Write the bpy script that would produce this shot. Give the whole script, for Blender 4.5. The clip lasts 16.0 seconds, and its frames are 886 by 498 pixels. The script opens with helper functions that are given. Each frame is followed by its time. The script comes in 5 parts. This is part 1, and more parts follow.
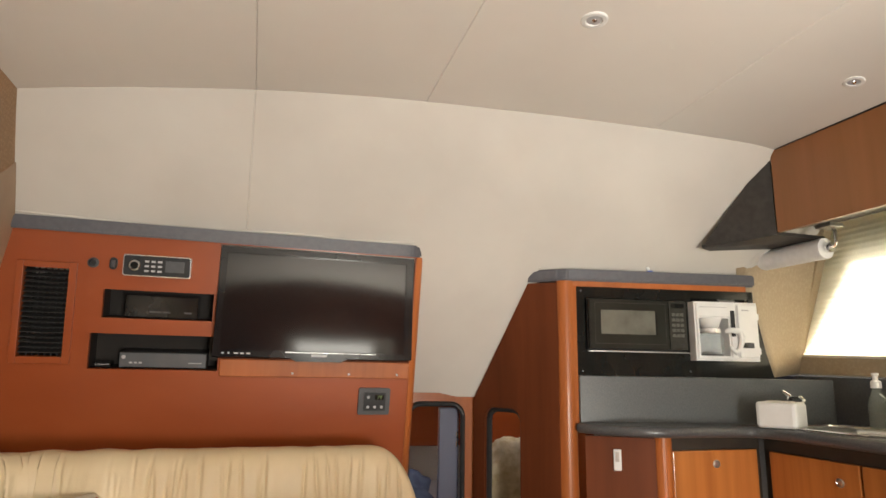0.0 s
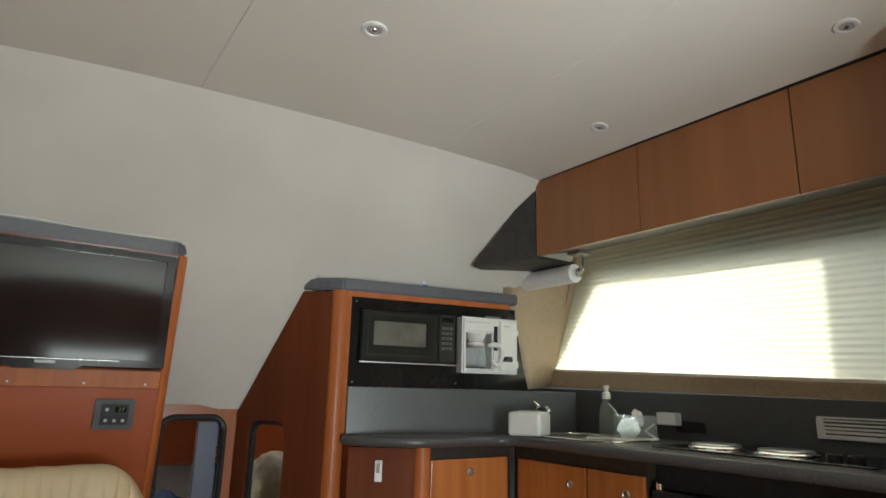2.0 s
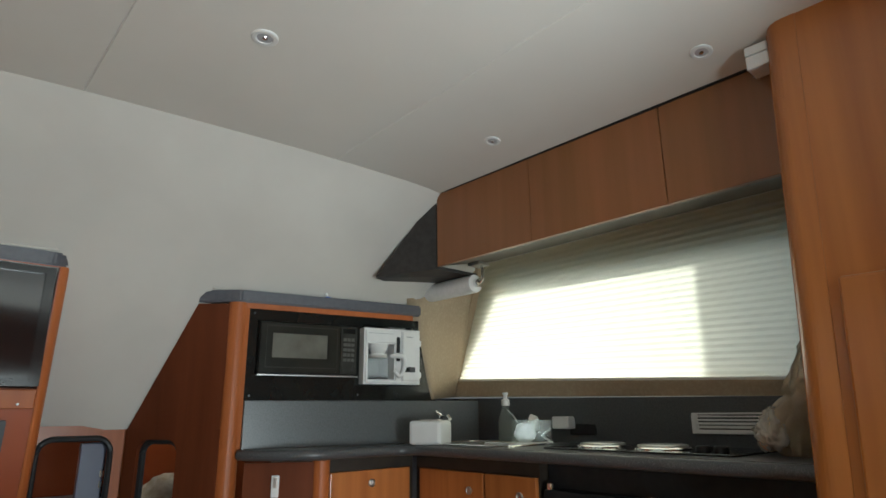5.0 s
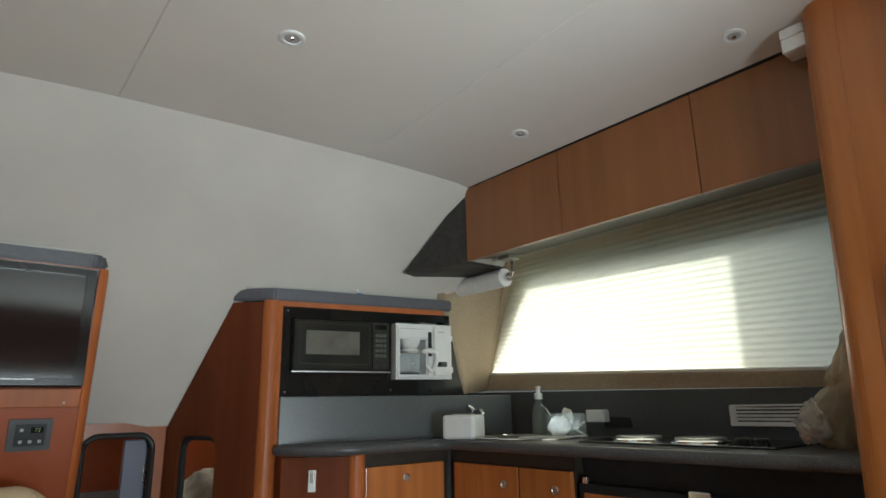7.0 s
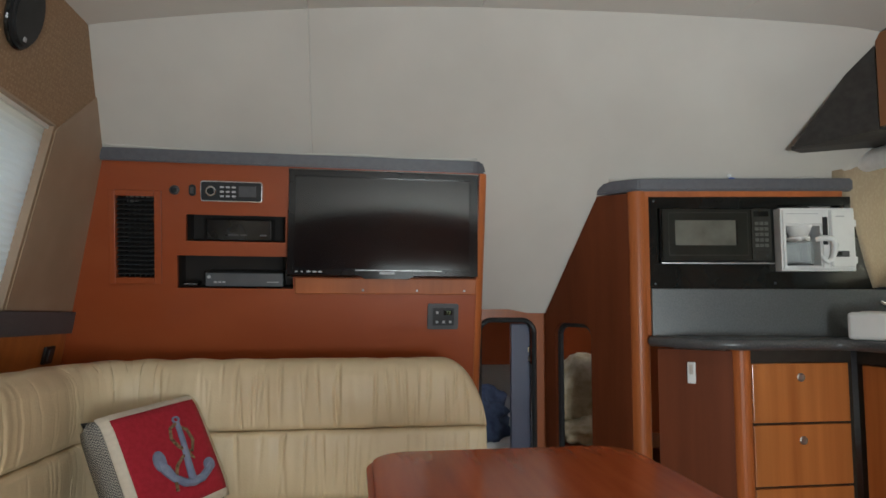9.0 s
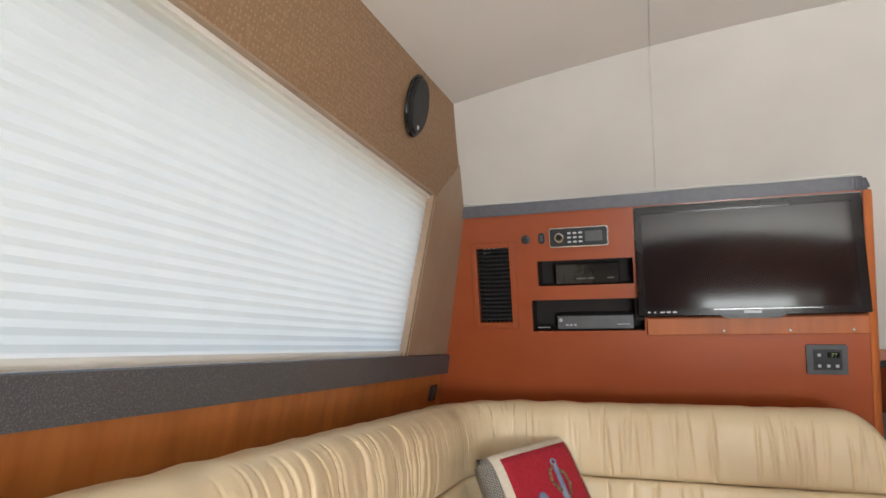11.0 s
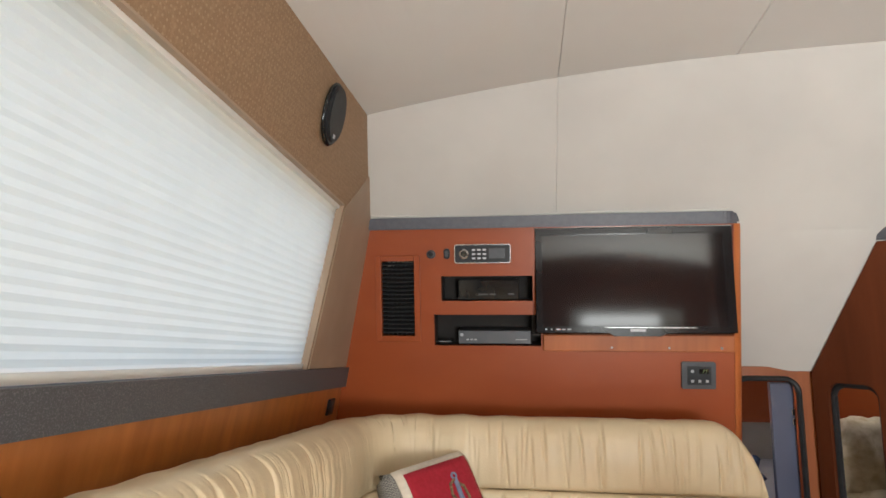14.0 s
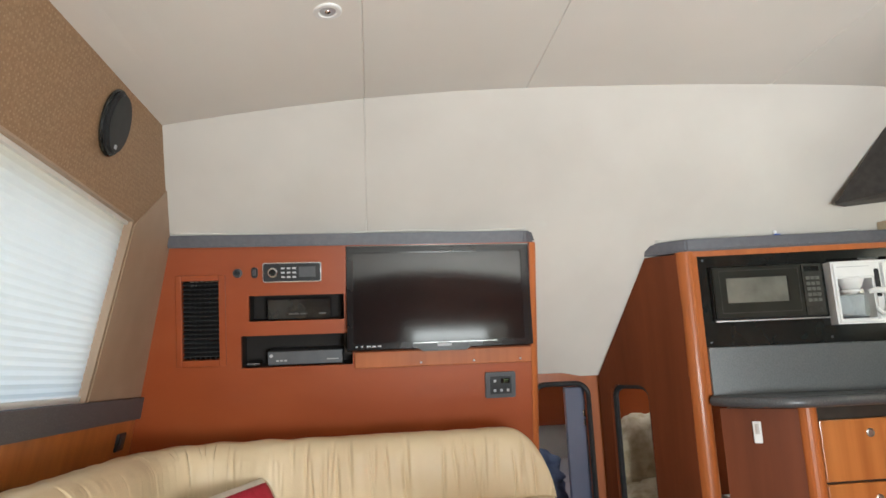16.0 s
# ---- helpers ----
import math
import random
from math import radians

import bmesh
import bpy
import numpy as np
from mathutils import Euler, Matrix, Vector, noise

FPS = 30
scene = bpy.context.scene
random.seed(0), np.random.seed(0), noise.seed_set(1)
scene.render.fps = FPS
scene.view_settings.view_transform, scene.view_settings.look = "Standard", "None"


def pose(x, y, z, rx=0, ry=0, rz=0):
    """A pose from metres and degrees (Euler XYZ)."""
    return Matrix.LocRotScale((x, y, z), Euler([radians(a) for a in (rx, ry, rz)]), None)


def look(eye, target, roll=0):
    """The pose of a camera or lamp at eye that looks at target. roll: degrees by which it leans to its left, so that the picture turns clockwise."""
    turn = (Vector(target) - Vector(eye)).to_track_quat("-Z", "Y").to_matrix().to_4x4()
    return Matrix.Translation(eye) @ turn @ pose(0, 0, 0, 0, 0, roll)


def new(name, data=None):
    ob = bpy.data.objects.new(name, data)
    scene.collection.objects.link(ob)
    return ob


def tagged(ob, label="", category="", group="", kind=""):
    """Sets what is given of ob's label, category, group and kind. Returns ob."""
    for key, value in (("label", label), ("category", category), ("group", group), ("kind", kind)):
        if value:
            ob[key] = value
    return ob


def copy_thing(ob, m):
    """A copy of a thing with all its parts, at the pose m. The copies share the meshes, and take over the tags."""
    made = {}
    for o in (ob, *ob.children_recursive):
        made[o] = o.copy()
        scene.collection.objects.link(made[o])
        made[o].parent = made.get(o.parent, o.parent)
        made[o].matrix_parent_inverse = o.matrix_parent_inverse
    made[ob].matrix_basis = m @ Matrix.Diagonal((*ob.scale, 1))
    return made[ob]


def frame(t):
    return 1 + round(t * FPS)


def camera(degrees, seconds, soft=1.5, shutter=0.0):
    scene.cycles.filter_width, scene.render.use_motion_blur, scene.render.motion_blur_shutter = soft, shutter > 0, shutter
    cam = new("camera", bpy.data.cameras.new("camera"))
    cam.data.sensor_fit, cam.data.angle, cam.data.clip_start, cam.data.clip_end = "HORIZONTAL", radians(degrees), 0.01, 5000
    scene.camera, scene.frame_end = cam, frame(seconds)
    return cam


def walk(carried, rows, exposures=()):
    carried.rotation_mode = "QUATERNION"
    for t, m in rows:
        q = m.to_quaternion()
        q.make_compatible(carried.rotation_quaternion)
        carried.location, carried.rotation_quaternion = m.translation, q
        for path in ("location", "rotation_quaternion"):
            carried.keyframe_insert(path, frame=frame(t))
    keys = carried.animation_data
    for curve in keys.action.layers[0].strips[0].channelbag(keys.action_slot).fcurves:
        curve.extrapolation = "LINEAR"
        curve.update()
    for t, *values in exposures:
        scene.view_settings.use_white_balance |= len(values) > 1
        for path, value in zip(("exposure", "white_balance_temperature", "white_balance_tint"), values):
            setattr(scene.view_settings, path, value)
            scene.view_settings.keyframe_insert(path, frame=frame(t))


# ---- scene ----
cam = camera(72.5, 16.0, 1.6)
PATH = [
    (0, (1.807, 2.523, 1.084), (2.374, 4.4, 1.481), 1.1),
    (0.5, (1.849, 2.53, 1.086), (2.579, 4.356, 1.446), 0.9),
    (1, (1.876, 2.52, 1.084), (2.736, 4.284, 1.467), 1.1),
    (1.5, (1.907, 2.516, 1.079), (2.903, 4.198, 1.503), 1.5),
    (2, (1.934, 2.503, 1.071), (3.044, 4.102, 1.528), 1.4),
    (2.5, (1.965, 2.488, 1.07), (3.168, 4.012, 1.552), 1.5),
    (3, (1.986, 2.474, 1.07), (3.259, 3.931, 1.577), 1.1),
    (3.2, (1.99, 2.469, 1.069), (3.294, 3.895, 1.585), 0.8),
    (5.3, (1.989, 2.434, 1.03), (3.276, 3.872, 1.554), -0.9),
    (5.5, (1.987, 2.436, 1.03), (3.259, 3.887, 1.556), -0.8),
    (6, (1.984, 2.45, 1.033), (3.241, 3.914, 1.559), -0.9),
    (6.5, (1.986, 2.451, 1.034), (3.245, 3.917, 1.552), -1.0),
    (7, (1.984, 2.439, 1.035), (3.213, 3.933, 1.54), -1.1),
    (7.5, (1.973, 2.446, 1.038), (3.159, 3.979, 1.532), -1.4),
    (8, (1.955, 2.471, 1.038), (2.87, 4.205, 1.437), -0.9),
    (8.5, (1.931, 2.496, 1.034), (2.564, 4.374, 1.301), 2.5),
    (9, (1.898, 2.52, 1.036), (2.188, 4.492, 1.204), 0.3),
    (9.5, (1.852, 2.54, 1.049), (1.698, 4.525, 1.224), -0.8),
    (10, (1.804, 2.545, 1.064), (1.305, 4.463, 1.299), -2.4),
    (10.2, (1.786, 2.539, 1.068), (1.186, 4.422, 1.338), -1.9),
    (12.3, (1.603, 2.478, 1.088), (0.973, 4.359, 1.352), 0.4),
    (12.5, (1.595, 2.478, 1.089), (1.022, 4.373, 1.375), 0.1),
    (13, (1.599, 2.49, 1.092), (1.005, 4.372, 1.413), 0.6),
    (13.5, (1.612, 2.484, 1.092), (1.141, 4.403, 1.4), 0.0),
    (14, (1.636, 2.487, 1.093), (1.369, 4.447, 1.389), 0.3),
    (14.5, (1.672, 2.491, 1.095), (1.646, 4.463, 1.425), -1.2),
    (15, (1.709, 2.487, 1.097), (1.809, 4.453, 1.451), -1.9),
    (15.5, (1.735, 2.482, 1.096), (1.899, 4.442, 1.461), -2.0),
    (16, (1.754, 2.481, 1.092), (1.997, 4.436, 1.436), -2.3),
]
EXPOSURES = [(0.0, 1.78, 6950, 7), (1.0, 1.56, 6250, 1), (2.0, 1.12, 5950, -3), (3.0, 1.0, 5850, -5), (5.5, 0.98, 5600, -4), (8.0, 0.96, 5650, -4), (8.5, 0.80, 5700, -2), (9.0, 0.97, 5800, 0), (10.0, 1.85, 5900, 3), (12.5, 1.70, 6250, 7), (16.0, 1.95, 5950, 2)]
walk(cam, [(t, look(eye, target, roll)) for t, eye, target, roll in PATH], EXPOSURES)

# ---- world, sun, daylight ----
world = bpy.data.worlds.new("sky")
scene.world = world
world.use_nodes = True
_wn = world.node_tree.nodes
_sky = _wn.new("ShaderNodeTexSky")
_sky.sky_type = "NISHITA"
_sky.sun_disc = False
SUN_EL, SUN_AFT = 40.0, 38.0
_sky.sun_elevation = radians(SUN_EL)
_sky.dust_density, _sky.air_density = 6.0, 0.6
_sky.sun_rotation = radians(90 + SUN_AFT)
_wn["Background"].inputs["Strength"].default_value = 0.15
world.node_tree.links.new(_sky.outputs[0], _wn["Background"].inputs["Color"])
to_sun = Vector((math.cos(radians(SUN_EL)) * math.cos(radians(SUN_AFT)), -math.cos(radians(SUN_EL)) * math.sin(radians(SUN_AFT)), math.sin(radians(SUN_EL))))
sun_data = bpy.data.lights.new("sun", "SUN")
sun_data.energy, sun_data.angle, sun_data.color = 2.3, radians(1.0), (1.0, 0.95, 0.87)
new("sun", sun_data).matrix_world = look(to_sun * 30, (0, 0, 0))
door_data = bpy.data.lights.new("aft_doorway_sky", "AREA")
door_data.shape, door_data.size, door_data.size_y, door_data.energy, door_data.color = "RECTANGLE", 0.74, 0.11, 0.8, (1.0, 0.98, 0.95)
new("aft_doorway_sky", door_data).matrix_world = look((2.55, 0.60, 1.335), (2.55, 2.1, 1.56))
# Added fill lamp low at the stern, tilted to brighten ceiling and starboard lining.
uplight_data = bpy.data.lights.new("aft_uplight_fill", "AREA")
uplight_data.shape, uplight_data.size, uplight_data.size_y, uplight_data.energy, uplight_data.color = "RECTANGLE", 0.90, 0.80, 42.0, (1.0, 0.98, 0.95)
new("aft_uplight_fill", uplight_data).matrix_world = look((2.53, 0.70, 0.66), (3.28, 1.65, 1.90))
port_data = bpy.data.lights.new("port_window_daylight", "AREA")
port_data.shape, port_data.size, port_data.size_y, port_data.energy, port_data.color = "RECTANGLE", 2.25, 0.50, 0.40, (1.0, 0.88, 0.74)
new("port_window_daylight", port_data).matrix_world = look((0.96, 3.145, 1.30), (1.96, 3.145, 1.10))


# ---- materials ----
def mat(name, color, rough=0.5, metal=0.0, color2=None, scale=(8, 8, 8), bump=0.0, bump_scale=60.0, coat=0.0, detail=4.0, mix=(0.35, 0.65), spec=0.5, rough_var=0.0):
    """A principled surface whose colour wanders between two tones, with a fine relief."""
    m = bpy.data.materials.new(name)
    m.use_nodes = True
    nt = m.node_tree
    b = nt.nodes["Principled BSDF"]
    b.inputs["Base Color"].default_value = (*color, 1)
    b.inputs["Roughness"].default_value = rough
    b.inputs["Metallic"].default_value = metal
    b.inputs["Specular IOR Level"].default_value = spec
    b.inputs["Coat Weight"].default_value = coat
    b.inputs["Coat Roughness"].default_value = 0.12
    tc = nt.nodes.new("ShaderNodeTexCoord")
    mp = nt.nodes.new("ShaderNodeMapping")
    mp.inputs["Scale"].default_value = scale
    nt.links.new(tc.outputs["Object"], mp.inputs[0])
    if color2:
        n = nt.nodes.new("ShaderNodeTexNoise")
        n.inputs["Scale"].default_value = 1.0
        n.inputs["Detail"].default_value = detail
        nt.links.new(mp.outputs[0], n.inputs["Vector"])
        r = nt.nodes.new("ShaderNodeValToRGB")
        r.color_ramp.elements[0].position, r.color_ramp.elements[1].position = mix
        r.color_ramp.elements[0].color, r.color_ramp.elements[1].color = (*color, 1), (*color2, 1)
        nt.links.new(n.outputs["Fac"], r.inputs[0])
        nt.links.new(r.outputs[0], b.inputs["Base Color"])
        if rough_var:
            mr = nt.nodes.new("ShaderNodeMapRange")
            mr.inputs["To Min"].default_value, mr.inputs["To Max"].default_value = rough - rough_var, rough + rough_var
            nt.links.new(n.outputs["Fac"], mr.inputs[0])
            nt.links.new(mr.outputs[0], b.inputs["Roughness"])
    if bump:
        n2 = nt.nodes.new("ShaderNodeTexNoise")
        n2.inputs["Scale"].default_value = bump_scale
        n2.inputs["Detail"].default_value = 3.0
        nt.links.new(tc.outputs["Object"], n2.inputs["Vector"])
        bp = nt.nodes.new("ShaderNodeBump")
        bp.inputs["Strength"].default_value = bump
        bp.inputs["Distance"].default_value = 0.002
        nt.links.new(n2.outputs["Fac"], bp.inputs["Height"])
        nt.links.new(bp.outputs[0], b.inputs["Normal"])
    return m


def wood(name, c1, c2, scale, rough=0.32, coat=0.35, spec=0.4):
    """Varnished cherry: fine grain drawn out along one axis, and broad tone bands."""
    m = mat(name, c1, rough, 0, c2, scale, 0.04, 220, coat, 6.0, (0.3, 0.7), spec, 0.05)
    nt = m.node_tree
    b = nt.nodes["Principled BSDF"]
    ramp = next(n for n in nt.nodes if n.type == "VALTORGB")
    tc = next(n for n in nt.nodes if n.type == "TEX_COORD")
    mp = nt.nodes.new("ShaderNodeMapping")
    mp.inputs["Scale"].default_value = [s * 0.12 for s in scale]
    nt.links.new(tc.outputs["Object"], mp.inputs[0])
    n = nt.nodes.new("ShaderNodeTexNoise")
    n.inputs["Scale"].default_value = 1.0
    n.inputs["Detail"].default_value = 2.0
    nt.links.new(mp.outputs[0], n.inputs["Vector"])
    r2 = nt.nodes.new("ShaderNodeMapRange")
    r2.inputs["From Min"].default_value, r2.inputs["From Max"].default_value = 0.3, 0.7
    r2.inputs["To Min"].default_value, r2.inputs["To Max"].default_value = 0.80, 1.18
    nt.links.new(n.outputs["Fac"], r2.inputs[0])
    mul = nt.nodes.new("ShaderNodeVectorMath")
    mul.operation = "SCALE"
    nt.links.new(ramp.outputs[0], mul.inputs[0])
    nt.links.new(r2.outputs[0], mul.inputs["Scale"])
    nt.links.new(mul.outputs[0], b.inputs["Base Color"])
    return m


CHERRY_H = wood("cherry_veneer_across", (0.305, 0.064, 0.018), (0.345, 0.080, 0.023), (3.0, 9, 7), 0.36, 0.12, 0.25)
CHERRY_V = wood("cherry_veneer_upright", (0.27, 0.080, 0.025), (0.325, 0.098, 0.030), (40, 32, 2.0))
CHERRY_OVER = wood("cherry_locker_doors", (0.235, 0.10, 0.031), (0.315, 0.122, 0.046), (30, 16, 0.9), 0.38, 0.2)
CHERRY_POST = wood("cherry_bullnose", (0.35, 0.098, 0.025), (0.43, 0.130, 0.035), (40, 40, 2), 0.40, 0.10, 0.3)
# Darkened copy of the cherry; the galley side faces carry their shade in it.
CHERRY_DARK = wood("cherry_darkened", (0.098, 0.027, 0.0105), (0.138, 0.038, 0.0145), (18, 18, 1.2), 0.45, 0.0, 0.15)
CHERRY_DOOR = wood("cherry_galley_doors", (0.36, 0.112, 0.026), (0.53, 0.19, 0.048), (22, 22, 0.9), 0.3, 0.4)
CHERRY_TALL = wood("cherry_tall_cupboard", (0.38, 0.130, 0.028), (0.48, 0.178, 0.040), (25, 25, 1.0), 0.3, 0.3)
TABLE_WOOD = wood("table_gloss_cherry", (0.33, 0.062, 0.018), (0.42, 0.092, 0.027), (30, 2.5, 30), 0.2, 0.35, 0.3)
LINING = mat("cream_headliner", (0.54, 0.515, 0.475), 0.85, 0, (0.59, 0.565, 0.522), (3, 3, 3), 0.25, 420, spec=0.2)
REVEAL = mat("smooth_beige_vinyl", (0.33, 0.235, 0.16), 0.5, 0, (0.39, 0.285, 0.20), (5, 5, 5), 0.1, 300)
CEIL = mat("cream_ceiling_vinyl", (0.69, 0.665, 0.62), 0.65, 0, (0.72, 0.695, 0.65), (2.5, 2.5, 2.5), 0.2, 500, spec=0.3)
VINYL = mat("tan_woven_vinyl", (0.27, 0.165, 0.088), 0.55, 0, (0.34, 0.215, 0.12), (160, 90, 90), 0.5, 260, mix=(0.45, 0.72))
_nt = VINYL.node_tree
_tc = next(n for n in _nt.nodes if n.type == "TEX_COORD")
_mp, _vo, _rg, _mx = _nt.nodes.new("ShaderNodeMapping"), _nt.nodes.new("ShaderNodeTexVoronoi"), _nt.nodes.new("ShaderNodeMapRange"), _nt.nodes.new("ShaderNodeMixRGB")
_mp.inputs["Scale"].default_value = (0.0, 85.0, 85.0)
_vo.inputs["Scale"].default_value, _vo.inputs["Randomness"].default_value = 1.0, 0.2
_rg.inputs["From Min"].default_value, _rg.inputs["From Max"].default_value = 0.24, 0.12
_mx.inputs[2].default_value = (0.39, 0.27, 0.165, 1)
_nt.links.new(_tc.outputs["Object"], _mp.inputs[0])
_nt.links.new(_mp.outputs[0], _vo.inputs["Vector"])
_nt.links.new(_vo.outputs["Distance"], _rg.inputs[0])
_nt.links.new(_rg.outputs[0], _mx.inputs[0])
_nt.links.new(next(n for n in _nt.nodes if n.type == "VALTORGB").outputs[0], _mx.inputs[1])
_nt.links.new(_mx.outputs[0], _nt.nodes["Principled BSDF"].inputs["Base Color"])
VINYL_S = mat("beige_woven_vinyl", (0.37, 0.285, 0.185), 0.55, 0, (0.43, 0.34, 0.225), (160, 90, 90), 0.4, 260, mix=(0.45, 0.72))
GREY = mat("grey_speckled_laminate", (0.075, 0.075, 0.082), 0.45, 0, (0.17, 0.17, 0.18), (420, 420, 420), 0.1, 400, detail=2.0, mix=(0.5, 0.72))
COUNTER = mat("dark_stone_laminate", (0.065, 0.065, 0.068), 0.3, 0, (0.15, 0.15, 0.152), (330, 330, 330), 0.05, 300, detail=2.0, mix=(0.5, 0.75))
CAP = mat("grey_cap_rail", (0.088, 0.088, 0.102), 0.5, 0, (0.105, 0.105, 0.12), (60, 60, 60), 0.1, 200)
SPLASH = mat("grey_backsplash_laminate", (0.078, 0.083, 0.084), 0.32, 0, (0.105, 0.110, 0.112), (200, 200, 200), 0.05, 300)
BLACK = mat("black_gloss_panel", (0.011, 0.012, 0.011), 0.08, 0, (0.015, 0.016, 0.015), (6, 6, 6))
BLACK_SATIN = mat("black_satin_plastic", (0.018, 0.018, 0.019), 0.4, 0, (0.026, 0.026, 0.027), (30, 30, 30), 0.05, 300, spec=0.25)
CHARCOAL = mat("charcoal_plastic", (0.045, 0.045, 0.05), 0.45, 0, (0.06, 0.06, 0.065), (30, 30, 30), 0.05, 300)
TVBLACK = mat("television_black", (0.010, 0.010, 0.011), 0.12, 0, (0.013, 0.013, 0.014), (6, 6, 6), spec=0.45)
SCREEN = mat("television_screen", (0.008, 0.008, 0.009), 0.08, 0, (0.011, 0.011, 0.012), (3, 3, 3), spec=0.6)
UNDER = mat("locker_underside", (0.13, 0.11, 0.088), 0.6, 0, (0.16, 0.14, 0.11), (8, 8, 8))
# Near black: the shade deep in niches and behind louvres, given as colour.
RECESS_SHADE = mat("near_black_recess_shade", (0.012, 0.009, 0.008), 0.8, 0, (0.02, 0.015, 0.012), (8, 8, 8))
WHITE = mat("white_plastic", (0.72, 0.72, 0.71), 0.35, 0, (0.77, 0.77, 0.76), (12, 12, 12), 0.03, 200)
PAPER = mat("white_paper", (0.80, 0.80, 0.80), 0.9, 0, (0.86, 0.86, 0.86), (40, 40, 40), 0.3, 160)
CHROME = mat("polished_chrome", (0.75, 0.75, 0.75), 0.12, 1.0, (0.8, 0.8, 0.8), (20, 20, 20))
STEEL = mat("brushed_steel", (0.55, 0.54, 0.52), 0.3, 1.0, (0.62, 0.61, 0.6), (10, 150, 10))
LEATHER = mat("cream_leather", (0.63, 0.50, 0.315), 0.42, 0, (0.69, 0.56, 0.365), (5, 5, 5), 0.25, 180, detail=5)
RED = mat("red_needlepoint", (0.32, 0.008, 0.02), 0.9, 0, (0.38, 0.012, 0.03), (90, 90, 90), 0.6, 420)
CREAMCLOTH = mat("cream_needlepoint", (0.62, 0.55, 0.45), 0.9, 0, (0.68, 0.61, 0.5), (90, 90, 90), 0.6, 420)
ANCHOR = mat("blue_grey_wool", (0.15, 0.18, 0.28), 0.9, 0, (0.24, 0.27, 0.37), (30, 30, 30), 0.6, 420)
ROPE = mat("brown_rope_wool", (0.09, 0.05, 0.03), 0.9, 0, (0.30, 0.2, 0.1), (120, 120, 120), 0.6, 420)
FLOORM = wood("teak_floor", (0.20, 0.10, 0.05), (0.27, 0.14, 0.07), (40, 3, 40), 0.4, 0.2)
WHITEGEL = mat("white_gelcoat", (0.78, 0.77, 0.74), 0.3, 0, (0.82, 0.81, 0.78), (2, 2, 2))
# Beige of the added shading pieces, chosen to warm the blind's shaded top.
EAVE = mat("shade_tint_beige", (0.52, 0.40, 0.24), 0.4, 0, (0.57, 0.45, 0.28), (2, 2, 2))
# Shade of the undercounter gaps, browned by the haze over it.
PLINTH = mat("hazy_gap_shade", (0.030, 0.022, 0.016), 0.5, 0, (0.042, 0.031, 0.022), (20, 20, 20))
ENDPANEL = mat("dark_grey_brown_laminate", (0.034, 0.031, 0.029), 0.45, 0, (0.048, 0.044, 0.041), (40, 40, 40), 0.05, 300, spec=0.3)
NAVY = mat("navy_cloth", (0.02, 0.03, 0.07), 0.9, 0, (0.05, 0.07, 0.13), (25, 25, 25), 0.4, 200)
QUILT = mat("cream_quilt", (0.48, 0.38, 0.23), 0.9, 0, (0.66, 0.57, 0.40), (26, 26, 26), 0.9, 70)
MIRRORISH = mat("blue_grey_door_leaf", (0.07, 0.08, 0.13), 0.3, 0.0, (0.09, 0.10, 0.155), (4, 4, 2), coat=0.4)
CABINWALL = mat("cabin_off_white", (0.6, 0.58, 0.54), 0.6, 0, (0.65, 0.63, 0.6), (4, 4, 4))
SILVER = mat("silver_bezel", (0.55, 0.55, 0.55), 0.2, 1.0, (0.7, 0.7, 0.7), (20, 20, 20))
WATER = mat("harbour_water", (0.02, 0.05, 0.06), 0.12, 0, (0.03, 0.07, 0.08), (0.6, 0.6, 0.6), 0.6, 1.5)
LEAD_GREY = mat("grey_key", (0.4, 0.4, 0.42), 0.5, 0, (0.45, 0.45, 0.47), (40, 40, 40))


def cloth_blind(name, c, through_c, share):
    """Pleated shade cloth: scatters on its face and lets daylight through."""
    m = bpy.data.materials.new(name)
    m.use_nodes = True
    nt = m.node_tree
    nt.nodes.remove(nt.nodes["Principled BSDF"])
    d, tr = nt.nodes.new("ShaderNodeBsdfDiffuse"), nt.nodes.new("ShaderNodeBsdfTranslucent")
    tc, n = nt.nodes.new("ShaderNodeTexCoord"), nt.nodes.new("ShaderNodeTexNoise")
    n.inputs["Scale"].default_value = 9.0
    n.inputs["Detail"].default_value = 5.0
    nt.links.new(tc.outputs["Object"], n.inputs["Vector"])
    r = nt.nodes.new("ShaderNodeValToRGB")
    r.color_ramp.elements[0].color = (*[v * 0.9 for v in through_c], 1)
    r.color_ramp.elements[1].color = (*through_c, 1)
    nt.links.new(n.outputs["Fac"], r.inputs[0])
    nt.links.new(r.outputs[0], tr.inputs["Color"])
    d.inputs["Color"].default_value = (*c, 1)
    mx = nt.nodes.new("ShaderNodeMixShader")
    mx.inputs[0].default_value = share
    nt.links.new(d.outputs[0], mx.inputs[1])
    nt.links.new(tr.outputs[0], mx.inputs[2])
    nt.links.new(mx.outputs[0], nt.nodes["Material Output"].inputs["Surface"])
    return m


BLIND = cloth_blind("cream_shade_cloth", (0.66, 0.57, 0.41), (0.82, 0.76, 0.62), 0.76)
# Port copy of the cloth, whiter and clearer to make up for weak daylight.
BLIND_P = cloth_blind("brightened_shade_cloth", (0.80, 0.77, 0.71), (1.0, 0.93, 0.82), 0.95)


